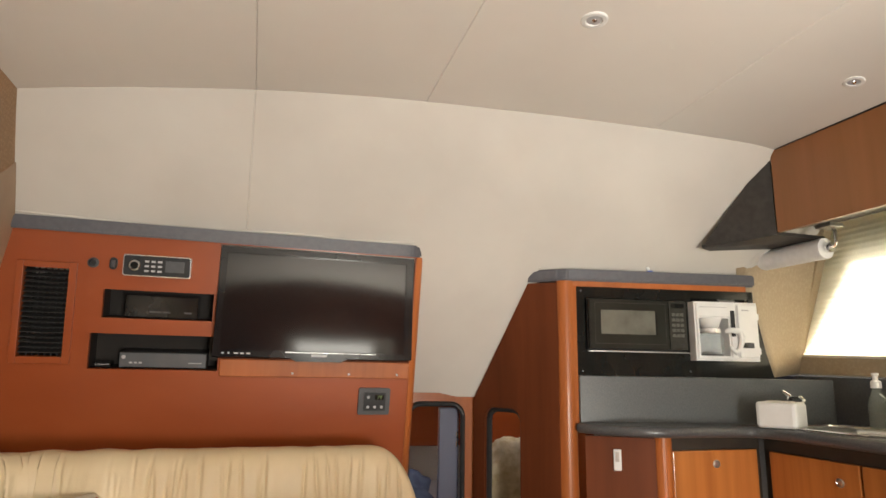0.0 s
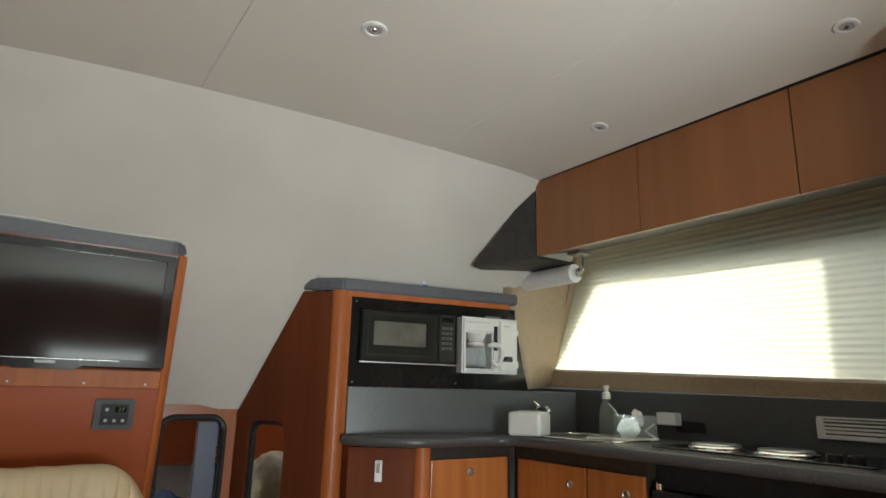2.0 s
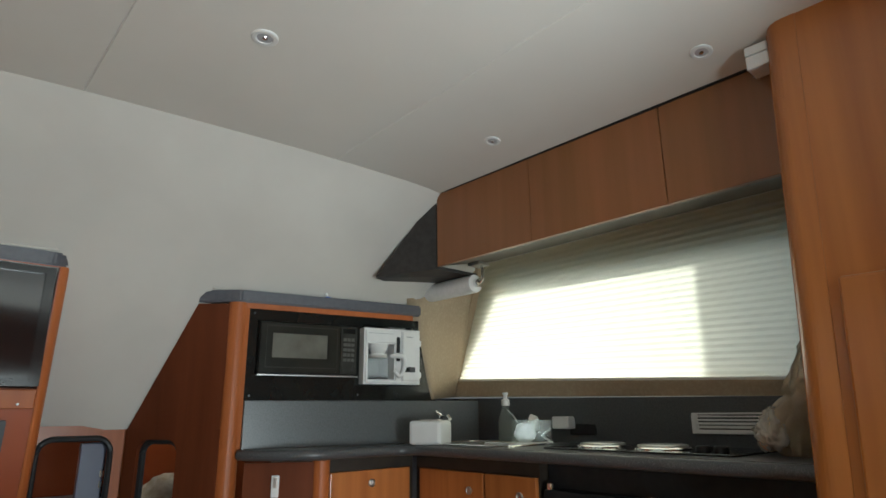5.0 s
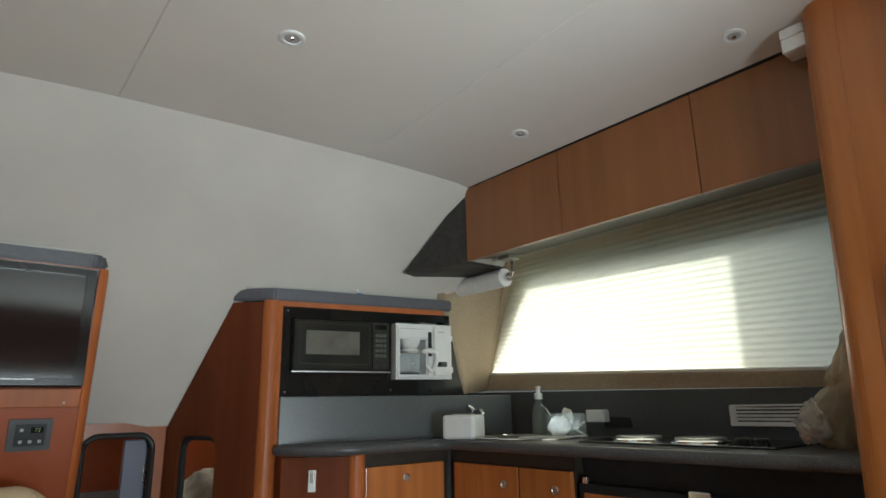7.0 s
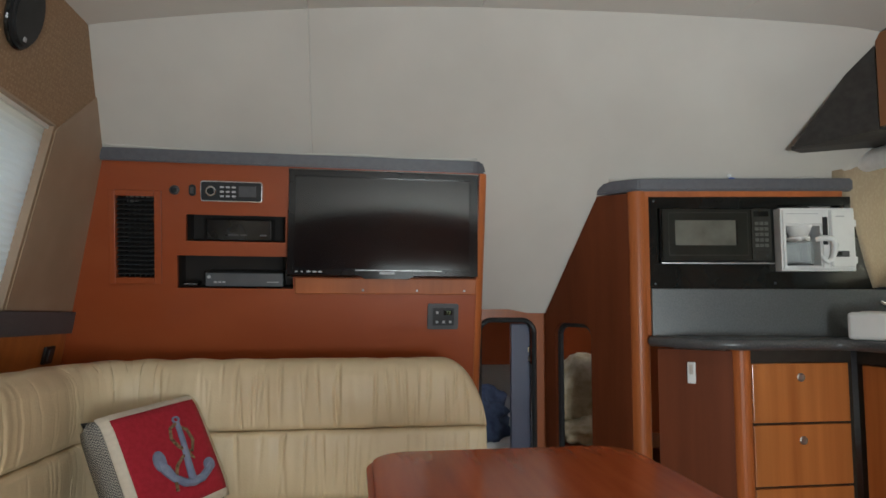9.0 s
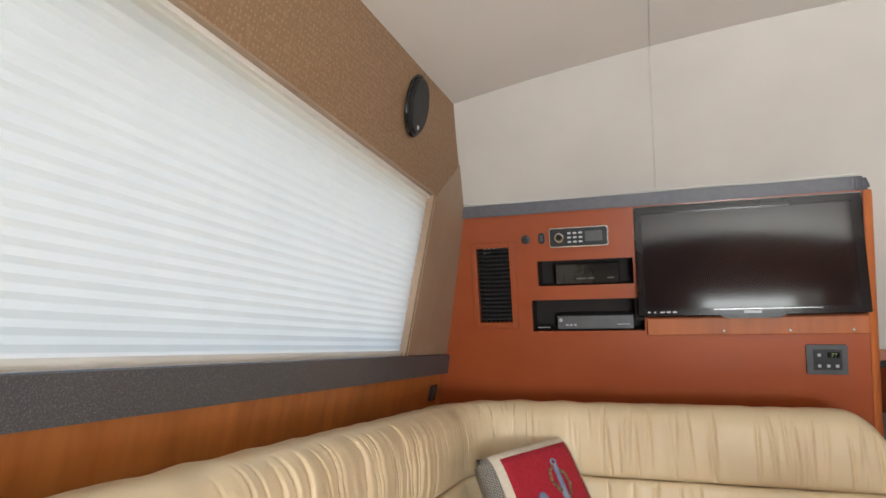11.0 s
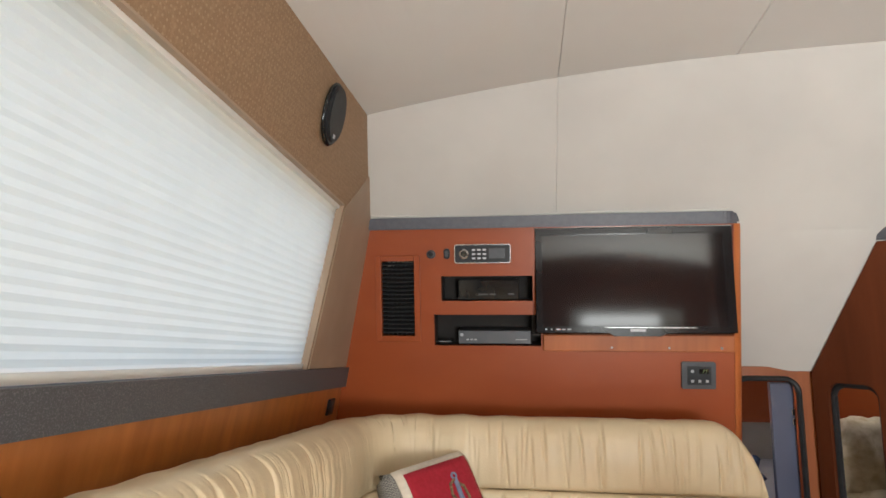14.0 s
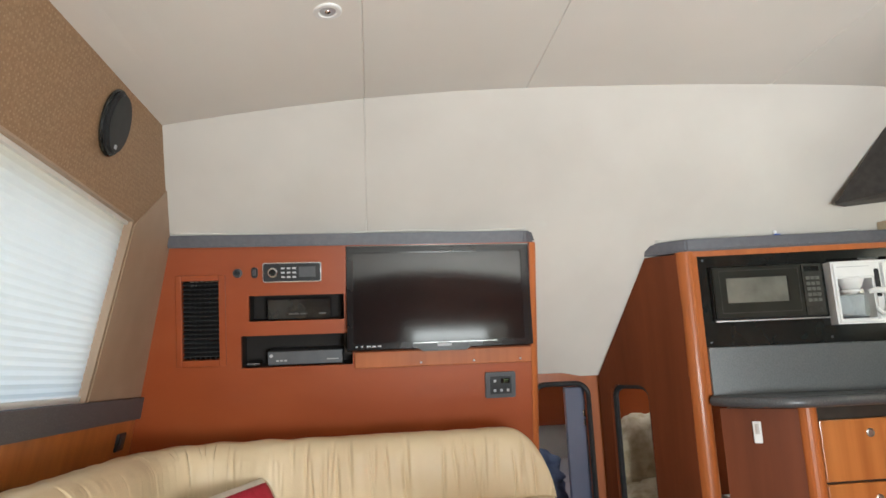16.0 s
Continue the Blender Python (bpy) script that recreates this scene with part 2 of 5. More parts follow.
def glassy(name, tint=(1, 1, 1), rough=0.0, share=0.85):
    """Thin clear sheet: mostly see-through, with a sheen."""
    m = bpy.data.materials.new(name)
    m.use_nodes = True
    nt = m.node_tree
    b = nt.nodes["Principled BSDF"]
    b.inputs["Base Color"].default_value = (*tint, 1)
    b.inputs["Roughness"].default_value = max(rough, 0.05)
    t = nt.nodes.new("ShaderNodeBsdfTransparent")
    t.inputs["Color"].default_value = (*tint, 1)
    mx = nt.nodes.new("ShaderNodeMixShader")
    mx.inputs[0].default_value = 1 - share
    nt.links.new(t.outputs[0], mx.inputs[1])
    nt.links.new(b.outputs[0], mx.inputs[2])
    nt.links.new(mx.outputs[0], nt.nodes["Material Output"].inputs["Surface"])
    return m


GLASS = glassy("clear_glass", (0.95, 0.98, 0.97), 0.02, 0.88)
SOAP = glassy("soap_bottle_plastic", (0.82, 0.86, 0.82), 0.12, 0.86)
BAGFILM = glassy("thin_plastic_film", (0.9, 0.87, 0.82), 0.15, 0.68)


def film(name, tint, clear, glow):
    """Thin crinkled plastic: partly clear, partly letting light glow through, with a sheen."""
    m = mat(name, tint, 0.22, 0, tuple(min(1.0, 1.5 * v) for v in tint), (16, 16, 16), 0.7, 34)
    nt = m.node_tree
    b, out = nt.nodes["Principled BSDF"], nt.nodes["Material Output"]
    tl, tr = nt.nodes.new("ShaderNodeBsdfTranslucent"), nt.nodes.new("ShaderNodeBsdfTransparent")
    tl.inputs["Color"].default_value = (*[min(1.0, 1.6 * v) for v in tint], 1)
    tr.inputs["Color"].default_value = (*[min(1.0, 0.45 + v) for v in tint], 1)
    m1, m2 = nt.nodes.new("ShaderNodeMixShader"), nt.nodes.new("ShaderNodeMixShader")
    m1.inputs[0].default_value, m2.inputs[0].default_value = glow, clear
    nt.links.new(b.outputs[0], m1.inputs[1])
    nt.links.new(tl.outputs[0], m1.inputs[2])
    nt.links.new(m1.outputs[0], m2.inputs[1])
    nt.links.new(tr.outputs[0], m2.inputs[2])
    nt.links.new(m2.outputs[0], out.inputs["Surface"])
    return m


BAGBROWN = film("brown_plastic_bag", (0.44, 0.36, 0.26), 0.42, 0.40)
MWGREY = mat("microwave_grey_panel", (0.035, 0.035, 0.030), 0.22, 0, (0.045, 0.045, 0.039), (20, 20, 20))
MWKEY = mat("microwave_key", (0.075, 0.075, 0.066), 0.35, 0, (0.09, 0.09, 0.08), (40, 40, 40))
SQUASH = mat("green_squash_skin", (0.12, 0.13, 0.03), 0.45, 0, (0.22, 0.19, 0.06), (30, 30, 30), 0.2, 80)


def lamp_glow(name, col, strength):
    m = bpy.data.materials.new(name)
    m.use_nodes = True
    b = m.node_tree.nodes["Principled BSDF"]
    b.inputs["Base Color"].default_value = (*col, 1)
    b.inputs["Emission Color"].default_value = (*col, 1)
    b.inputs["Emission Strength"].default_value = strength
    return m


LCD = lamp_glow("green_display_digits", (0.16, 0.24, 0.08), 0.02)


# ---- mesh helpers ----
def part(name, bm, material, parent=None, label="", m=None, smooth=False):
    """Link a bmesh as one mesh object, under a thing or on its own."""
    bmesh.ops.recalc_face_normals(bm, faces=bm.faces)
    me = bpy.data.meshes.new(name)
    bm.to_mesh(me)
    bm.free()
    me.materials.append(material)
    if smooth:
        for p in me.polygons:
            p.use_smooth = True
    ob = new(name, me)
    if parent:
        ob.parent = parent
    if m is not None:
        ob.matrix_basis = m
    if label:
        ob["label"] = label
    return ob


def thing(name, label, category, m=None, group="", kind=""):
    ob = new(name)
    if m is not None:
        ob.matrix_basis = m
    return tagged(ob, label, category, group, kind)


def setting(ob, label="", category=""):
    return tagged(ob, label, category, kind="structure")


def B():
    return bmesh.new()


def box(bm, x0, x1, y0, y1, z0, z1, bev=0.0, seg=2):
    r = bmesh.ops.create_cube(bm, size=1.0)
    for v in r["verts"]:
        v.co = Vector((x0 + (x1 - x0) * (v.co.x + 0.5), y0 + (y1 - y0) * (v.co.y + 0.5), z0 + (z1 - z0) * (v.co.z + 0.5)))
    if bev:
        edges = list({e for v in r["verts"] for e in v.link_edges})
        bmesh.ops.bevel(bm, geom=edges, offset=bev, segments=seg, affect="EDGES", profile=0.5)
    return bm


def boxed(*a, **k):
    return box(B(), *a, **k)


def slab(bm, pts, vec):
    """A flat outline pushed along a vector."""
    f = bm.faces.new([bm.verts.new(p) for p in pts])
    g = bmesh.ops.extrude_face_region(bm, geom=[f])
    bmesh.ops.translate(bm, vec=vec, verts=[v for v in g["geom"] if isinstance(v, bmesh.types.BMVert)])
    return bm


def rrect(a0, a1, b0, b1, r, n=5):
    pts = []
    for cx, cy, s in ((a1 - r, b1 - r, 0), (a0 + r, b1 - r, 90), (a0 + r, b0 + r, 180), (a1 - r, b0 + r, 270)):
        for i in range(n + 1):
            a = radians(s + 90 * i / n)
            pts.append((cx + r * math.cos(a), cy + r * math.sin(a)))
    return pts


def tube(bm, pts, r, n=10, closed=False):
    pts = [Vector(p) for p in pts]
    rings = []
    for i, p in enumerate(pts):
        a = pts[i - 1] if i else (pts[-1] if closed else p)
        c = pts[i + 1] if i + 1 < len(pts) else (pts[0] if closed else p)
        d = (c - a).normalized()
        s = d.cross(Vector((0.31, 0.17, 0.93))).normalized()
        t = d.cross(s)
        rr = r[i] if isinstance(r, (list, tuple)) else r
        rings.append([bm.verts.new(p + rr * (math.cos(2 * math.pi * k / n) * s + math.sin(2 * math.pi * k / n) * t)) for k in range(n)])
    m = len(rings)
    for i in range(m if closed else m - 1):
        a, b = rings[i], rings[(i + 1) % m]
        for k in range(n):
            bm.faces.new((a[k], a[(k + 1) % n], b[(k + 1) % n], b[k]))
    if not closed:
        bm.faces.new(rings[0])
        bm.faces.new(rings[-1][::-1])
    return bm


def lathe(bm, prof, n=24, c=(0, 0, 0), axis="z"):
    rings = []
    for r, h in prof:
        ring = []
        for k in range(n):
            a = 2 * math.pi * k / n
            p = {"z": (r * math.cos(a), r * math.sin(a), h), "y": (r * math.cos(a), h, r * math.sin(a)), "x": (h, r * math.cos(a), r * math.sin(a))}[axis]
            ring.append(bm.verts.new(Vector(c) + Vector(p)))
        rings.append(ring)
    for a, b in zip(rings, rings[1:]):
        for k in range(n):
            bm.faces.new((a[k], a[(k + 1) % n], b[(k + 1) % n], b[k]))
    bm.faces.new(rings[0])
    bm.faces.new(rings[-1][::-1])
    return bm


def cellwall(bm, us, vs, holes, at, vec):
    """A sheet over the grid us x vs less the holes (u0, u1, v0, v1), laid by at(u, v) and thickened along vec."""
    us = sorted(set(us) | {h[i] for h in holes for i in (0, 1)})
    vs = sorted(set(vs) | {h[i] for h in holes for i in (2, 3)})
    grid = {}

    def vert(i, j):
        if (i, j) not in grid:
            grid[i, j] = bm.verts.new(at(us[i], vs[j]))
        return grid[i, j]

    faces = []
    for i in range(len(us) - 1):
        for j in range(len(vs) - 1):
            cu, cv = (us[i] + us[i + 1]) / 2, (vs[j] + vs[j + 1]) / 2
            if any(h[0] < cu < h[1] and h[2] < cv < h[3] for h in holes):
                continue
            faces.append(bm.faces.new((vert(i, j), vert(i + 1, j), vert(i + 1, j + 1), vert(i, j + 1))))
    g = bmesh.ops.extrude_face_region(bm, geom=faces)
    bmesh.ops.translate(bm, vec=vec, verts=[v for v in g["geom"] if isinstance(v, bmesh.types.BMVert)])
    return bm


def ramp(a, b, n):
    return [a + (b - a) * i / n for i in range(n + 1)]


# ---- shell of the saloon: surfaces as functions ----
def crown(x):
    return max(0.0, 1 - ((x - 2.25) / 1.15) ** 2)


def ceil_z(x, y):
    return 1.945 - 0.012 * crown(x) - (0.095 if x < 2.32 else 0.06) * (x - 2.32) ** 2 + 0.06 * min(max(0.0, 4.25 - y), 1.2) * max(0.0, 1 - ((x - 2.32) / 1.2) ** 2)


def brow_y(x):
    return 4.305 - 0.088 * (x - 1.14) + 0.068 * crown(x)


def lining_at(x, z):
    yt = brow_y(x)
    h = ceil_z(x, yt) - z
    g = h + 0.012 * crown(x)
    near = min(1.0, max(0.0, 1 - h / 0.5))
    base = 4.365 - 0.118 * (x - 1.14)
    return Vector((x, base + (yt - 0.0102 * crown(x) - base) * near + 0.85 * min(g, 0.45) + 0.64 * max(0.0, g - 0.45), z))


def port_at(y, z):
    rise = (0.026 + 0.05 * min(0.5, max(0.0, z - 1.0))) * (4.3 - y) * min(1.0, max(0.0, (1.80 - z) / 0.28))
    return Vector((0.965 + 0.2 * (z - 0.95), y, z + rise))


def stbd_at(y, z):
    """Starboard side; the window's lower edge falls away a little towards the stern."""
    fall = float(np.interp(z, (0.95, 1.10, 1.165, 1.60), (0.0, 0.55, 1.0, 0.0)))
    return Vector((3.90 - 0.2 * (z - 1.1), y, z - 0.040 * fall * max(0.0, 4.47 - y)))


AFT = 0.55
# ceiling: cloth panels meeting in fine grooves, one mesh
bm = B()
GROOVES = (1.747, 2.27, 3.05)
xs = sorted(set(ramp(1.06, 3.80, 36)) | {g + d for g in GROOVES for d in (-0.003, 0.0, 0.003)})
ys = [0.0, 0.06, 0.12, 0.2, 0.3, 0.4, 0.5, 0.6, 0.7, 0.8, 0.9, 1.0]
rows_v = []
for x in xs:
    row = []
    for k in ys:
        y = AFT + (brow_y(x) - AFT) * k
        row.append(bm.verts.new((x, y, ceil_z(x, y) + (0.004 if any(abs(x - g) < 1e-6 for g in GROOVES) else 0))))
    rows_v.append(row)
for a, b in zip(rows_v, rows_v[1:]):
    for k in range(len(ys) - 1):
        bm.faces.new((a[k], a[k + 1], b[k + 1], b[k]))
g = bmesh.ops.extrude_face_region(bm, geom=list(bm.faces))
bmesh.ops.translate(bm, vec=(0, 0, 0.05), verts=[v for v in g["geom"] if isinstance(v, bmesh.types.BMVert)])
setting(part("ceiling", bm, CEIL), "cream vinyl headliner ceiling in panels with fine seams", "ceiling")

# sloping lining under the windscreen
bm = B()
cols = []
for x in sorted(set(ramp(0.8, 4.0, 34)) | {1.744, 1.747, 1.750}):
    zt = ceil_z(x, brow_y(x))
    zb = 0.985 if x < 3.5 else min(1.5, 0.985 + (x - 3.5) * 4)
    cols.append([bm.verts.new(lining_at(x, zt + (zb - zt) * k / 10) + Vector((0, 0.003 if abs(x - 1.747) < 1e-6 else 0, 0))) for k in range(11)])
for a, b in zip(cols, cols[1:]):
    for k in range(10):
        bm.faces.new((a[k], a[k + 1], b[k + 1], b[k]))
g = bmesh.ops.extrude_face_region(bm, geom=list(bm.faces))
bmesh.ops.translate(bm, vec=(0, 0.05, 0.04), verts=[v for v in g["geom"] if isinstance(v, bmesh.types.BMVert)])
setting(part("windscreen_lining", bm, LINING), "cream cloth lining sloping down from the ceiling", "wall lining")

# cloth edge of the lining, tucked loosely behind the two cap rails
for x0, x1, z0, amp in ((1.09, 2.32, 1.530, 0.008), (2.80, 3.50, 1.469, 0.010)):
    pts = [lining_at(x, z0 + amp * max(0.0, noise.noise(Vector((x * 5, 2.0, z0))))) + Vector((0, -0.003, 0)) for x in ramp(x0, x1, 60)]
    edge = tube(B(), pts, [0.0035 + 0.0025 * max(0.0, noise.noise(Vector((x * 7, 5.0, 1.0)))) for x in ramp(x0, x1, 60)], 8)
    setting(part("lining_edge", edge, LINING, smooth=True), "cream cloth edge tucked behind the cap rail", "trim")
# floor
setting(part("floor", boxed(0.4, 4.4, AFT, 4.95, -0.05, 0.0), FLOORM), "teak saloon floor", "floor")

# ---- port side ----
PW = (2.0, 4.29, 1.0, 1.512)
bm = cellwall(B(), ramp(AFT, 4.95, 12), [1.0, 1.2, 1.65, 1.95], [PW], port_at, (-0.05, 0, 0))
wall_port = setting(part("wall_port", bm, VINYL), "tan woven vinyl cabin side with a window", "wall")
# Takes the lighter door cherry: brightness the low wall lacks is in the colour.
bm = cellwall(B(), [AFT, 3.0, 4.95], [-0.05, 0.4, 0.93], [], port_at, (-0.06, 0, 0))
setting(part("wall_port_lower", bm, CHERRY_DOOR), "cherry veneer panel below the window", "wall")
bm = cellwall(B(), ramp(AFT, 4.72, 6), [0.93, 0.9995], [], lambda y, z: port_at(y, z) + Vector((0.016, 0, 0)), (-0.06, 0, 0))
setting(part("sill_port", bm, GREY), "grey speckled laminate window sill band", "window sill")
# reveal of the port window, and its pane
bm = B()
for (y0, z0), (y1, z1) in (((PW[0], PW[2]), (PW[0], PW[3])), ((PW[0], PW[3]), (PW[1], PW[3])), ((PW[1], PW[3]), (PW[1], PW[2]))):
    a, b = port_at(y0, z0), port_at(y1, z1)
    n = 8
    for i in range(n):
        p, q = a.lerp(b, i / n), a.lerp(b, (i + 1) / n)
        slab(bm, [p, q, q + Vector((-0.11, 0, 0)), p + Vector((-0.11, 0, 0))], (0, -0.006 if y0 == y1 and y0 > 3 else (0.006 if y0 == y1 else 0), -0.006 if y0 != y1 else 0))
setting(part("window_reveal_port", bm, REVEAL), "beige vinyl window reveal", "window frame")
bm = cellwall(B(), [4.294, 4.40, 4.72], [1.002, 1.2, 1.50, 1.62, 1.75], [], lambda y, z: port_at(y + max(0.0, z - 1.50) * 1.1 * (4.72 - y) / 0.426, z) + Vector((0.004, 0, 0)), (-0.003, 0, 0))
setting(part("corner_trim_port", bm, REVEAL), "smooth beige vinyl corner beside the side window", "trim")
window_1 = setting(part("window_1", cellwall(B(), [PW[0], PW[1]], [PW[2], PW[3]], [], lambda y, z: port_at(y, z) + Vector((-0.10, 0, 0)), (-0.006, 0, 0)), GLASS), "cabin side window behind a pleated blind", "window")
window_1.visible_shadow = False


CREAMRAIL = mat("cream_rail", (0.72, 0.69, 0.63), 0.6, 0, (0.76, 0.73, 0.67), (12, 12, 12))


def pleated(name, label, y0, y1, z0, z1, at, inward, pleat=0.0205, slant=0.0, cloth=BLIND):
    """A pleated blind of folded cloth with a head rail and a bottom rail."""
    root = thing(name, label, "blind")
    bm = B()
    n = round((z1 - z0) / pleat)
    prev = None
    for i in range(2 * n + 1):
        z = z0 + (z1 - z0) * i / (2 * n)
        k = (z - z0) / (z1 - z0)
        d = inward * (0.0012 if i % 2 else -0.0012)
        row = []
        for y in ramp(y0, y1 - slant * k, 10):
            row.append(bm.verts.new(at(y, z) + Vector((d + inward * 0.0006 * math.sin(y * 9 + i * 0.2), 0, 0.0005 * math.sin(y * 5 + i * 1.7)))))
        if prev:
            for j in range(10):
                bm.faces.new((prev[j], prev[j + 1], row[j + 1], row[j]))
        prev = row
    part("pleated_cloth", bm, cloth, root)
    bm = cellwall(B(), [y0, y1], [z0 - 0.012, z0 + 0.004], [], lambda y, z: at(y, z) + Vector((-0.008, 0, 0)), (0.016, 0, 0))
    part("bottom_rail", bm, CREAMRAIL, root, "slim cream bottom rail")
    bm = cellwall(B(), [y0, y1 - slant], [z1 - 0.004, z1 + 0.006], [], lambda y, z: at(y, z) + Vector((-0.01, 0, 0)), (0.02, 0, 0))
    part("head_rail", bm, CREAMRAIL, root)
    return root


pleated("pleated_blind", "white pleated blind drawn down, glowing with daylight", PW[0] + 0.01, PW[1] - 0.008, PW[2] + 0.013, PW[3] - 0.012, lambda y, z: port_at(y, z) + Vector((-0.022, 0, 0)), 1, cloth=BLIND_P)

# ---- starboard side ----
SW = (1.6, 4.47, 1.162, 1.66)
SLANT = 0.28


def stbd_wall(y, z):
    """The window's forward end rakes aft towards its top."""
    if 4.4 < y < 4.5 and z > SW[2]:
        y -= SLANT * (min(z, SW[3]) - SW[2]) / (SW[3] - SW[2])
    return stbd_at(y, z)


bm = cellwall(B(), [AFT, 3.0, 4.95], [1.1, 1.162, 1.3, 1.45, 1.66, 1.98], [SW, (0.64, 1.48, 1.162, 1.66)], stbd_wall, (0.05, 0, 0))
setting(part("wall_starboard", bm, VINYL_S), "tan vinyl cabin side with a raked window", "wall")
bm = cellwall(B(), [AFT, 3.0, 4.95], [-0.05, 0.5, 1.1], [], stbd_at, (0.05, 0, 0))
setting(part("wall_starboard_lower", bm, SPLASH), "grey laminate lining behind the galley", "wall")
bm = B()
for i in range(8):
    za, zb = SW[2] + (SW[3] - SW[2]) * i / 8, SW[2] + (SW[3] - SW[2]) * (i + 1) / 8
    p, q = stbd_wall(SW[1], za), stbd_wall(SW[1], zb)
    slab(bm, [p, q, q + Vector((0.09, 0, 0)), p + Vector((0.09, 0, 0))], (0, -0.006, 0))
for z, dz in ((SW[2], 0.006), (SW[3], -0.006)):
    p, q = stbd_wall(SW[0], z), stbd_wall(SW[1], z)
    slab(bm, [p, q, q + Vector((0.09, 0, 0)), p + Vector((0.09, 0, 0))], (0, 0, dz))
setting(part("window_reveal_starboard", bm, VINYL_S), "tan vinyl reveal of the raked window", "window frame")
bm = B()
slab(bm, [stbd_wall(SW[0], SW[2]) + Vector((0.085, 0, 0)), stbd_wall(SW[1], SW[2]) + Vector((0.085, 0, 0)), stbd_wall(SW[1], SW[3]) + Vector((0.085, 0, 0)), stbd_wall(SW[0], SW[3]) + Vector((0.085, 0, 0))], (0.006, 0, 0))
window_2 = setting(part("window_2", bm, GLASS), "galley side window behind a pleated blind", "window")
window_2.visible_shadow = False
pleated("pleated_blind", "cream pleated blind drawn down over the galley window, sunlit", SW[0] + 0.01, SW[1] - 0.01, SW[2] + 0.012, SW[3] - 0.008, lambda y, z: stbd_at(y, z) + Vector((0.03, 0, 0)), -1, 0.0185, SLANT)
# Raked plate added outside; its shadow gives the sun patch a diagonal forward edge.
bm = B()
slab(bm, [stbd_at(y, z) + Vector((0.10, 0, 0)) for y, z in ((4.48, 1.158), (3.95, 1.75), (4.62, 1.75), (4.62, 1.158))], (0.02, 0, 0))
setting(part("shade_plate_starboard", bm, WHITEGEL), "unseen raked plate added to shade the blind's forward corner", "pillar")
# moulded corner between the window and the galley tower
bm = B()
prev = None
for i in range(9):
    k = i / 8
    lo = Vector((3.665, 4.36, 1.085)).lerp(Vector((3.905, 4.475, 1.10)), k) + Vector((0.02 * math.sin(k * math.pi), 0.02 * math.sin(k * math.pi), 0))
    hi = Vector((3.55, 4.39, 1.50)).lerp(Vector((3.80, 4.20, 1.66)), k) + Vector((0.02 * math.sin(k * math.pi), 0.02 * math.sin(k * math.pi), 0))
    row = [bm.verts.new(lo.lerp(hi, j / 8)) for j in range(9)]
    if prev:
        for j in range(8):
            bm.faces.new((prev[j], prev[j + 1], row[j + 1], row[j]))
    prev = row
g = bmesh.ops.extrude_face_region(bm, geom=list(bm.faces))
bmesh.ops.translate(bm, vec=(0.01, 0.03, 0), verts=[v for v in g["geom"] if isinstance(v, bmesh.types.BMVert)])
setting(part("corner_trim", bm, VINYL_S, smooth=True), "tan moulded vinyl corner beside the window", "wall lining")

# ---- aft bulkhead with its open doorway, cockpit and water beyond ----
bm = cellwall(B(), [0.4, 4.4], [-0.05, 2.1], [(2.08, 3.16, 0.0, 1.45)], lambda x, z: Vector((x, AFT, z)), (0, -0.05, 0))
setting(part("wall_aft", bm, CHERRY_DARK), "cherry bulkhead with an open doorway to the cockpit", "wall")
# Unseen board, added to keep the doorway light off the starboard ceiling.
setting(part("ceiling_shade_partition", boxed(2.99, 3.92, 2.09, 2.15, -0.05, 2.0), CHERRY_V), "unseen cherry partition added to shade the starboard ceiling", "wall")
setting(part("cockpit_deck", boxed(0.2, 4.6, -3.0, AFT - 0.05, -0.12, -0.02), WHITEGEL), "white cockpit deck", "deck")
setting(part("flybridge_overhang", boxed(0.2, 4.6, -1.4, AFT - 0.05, 2.1, 2.16), WHITEGEL), "white flybridge overhang above the cockpit", "roof")
# Added ledge, out of view; its outline sets the sun patch's top edge.
bm = B()
slab(bm, [(3.86, 1.2, 1.68), (4.10, 1.2, 1.68), (4.045, 3.0, 1.68), (4.0, 4.3, 1.68), (4.0, 4.9, 1.68), (3.86, 4.9, 1.68)], (0, 0, 0.04))
setting(part("blind_shade_eave", bm, EAVE), "unseen beige ledge added to shade the top of the blind", "roof")
# Added lip: darkens the upper blind without moving the sun patch's edge.
bm = B()
slab(bm, [(3.905, 1.2, 1.475), (3.905, 4.45, 1.588), (3.905, 4.45, 1.678), (3.905, 1.2, 1.678)], (0.010, 0, 0))
setting(part("sky_blocking_lip", bm, EAVE), "unseen beige lip added to keep sky light off the upper blind", "window frame")
# Added plates, out of view: they cut the sun patch and dim the aft blind.
bm = B()
slab(bm, [(4.1, 1.9, 0.4), (4.1, 2.44, 0.4), (4.1, 2.44, 2.9), (4.1, 1.9, 2.9)], (0.48, 0, 0))
slab(bm, [(4.54, 2.50, 0.4), (4.54, 3.09, 0.4), (4.54, 2.60, 2.9), (4.54, 2.44, 2.9)], (0.04, 0, 0))
setting(part("sun_patch_blocker", bm, WHITEGEL), "unseen white plates added outside to bound the blind's sun patch", "hull")
setting(part("ground", boxed(-900, 900, -900, 900, -1.6, -1.5), WATER), "harbour water", "water")
bm = cellwall(B(), [0.4, 2.42, 4.4], [-0.5, 2.0], [], lambda x, z: Vector((x, 6.5, z)), (0, 0.05, 0))
setting(part("wall_forward", bm, CABINWALL), "off-white forward cabin wall", "wall")

# ---- media panel and what it carries: it leans a little into the room ----
LEAN_P = math.degrees(math.atan(0.17))
PANEL = pose(0, 4.665, 1.1, LEAN_P)
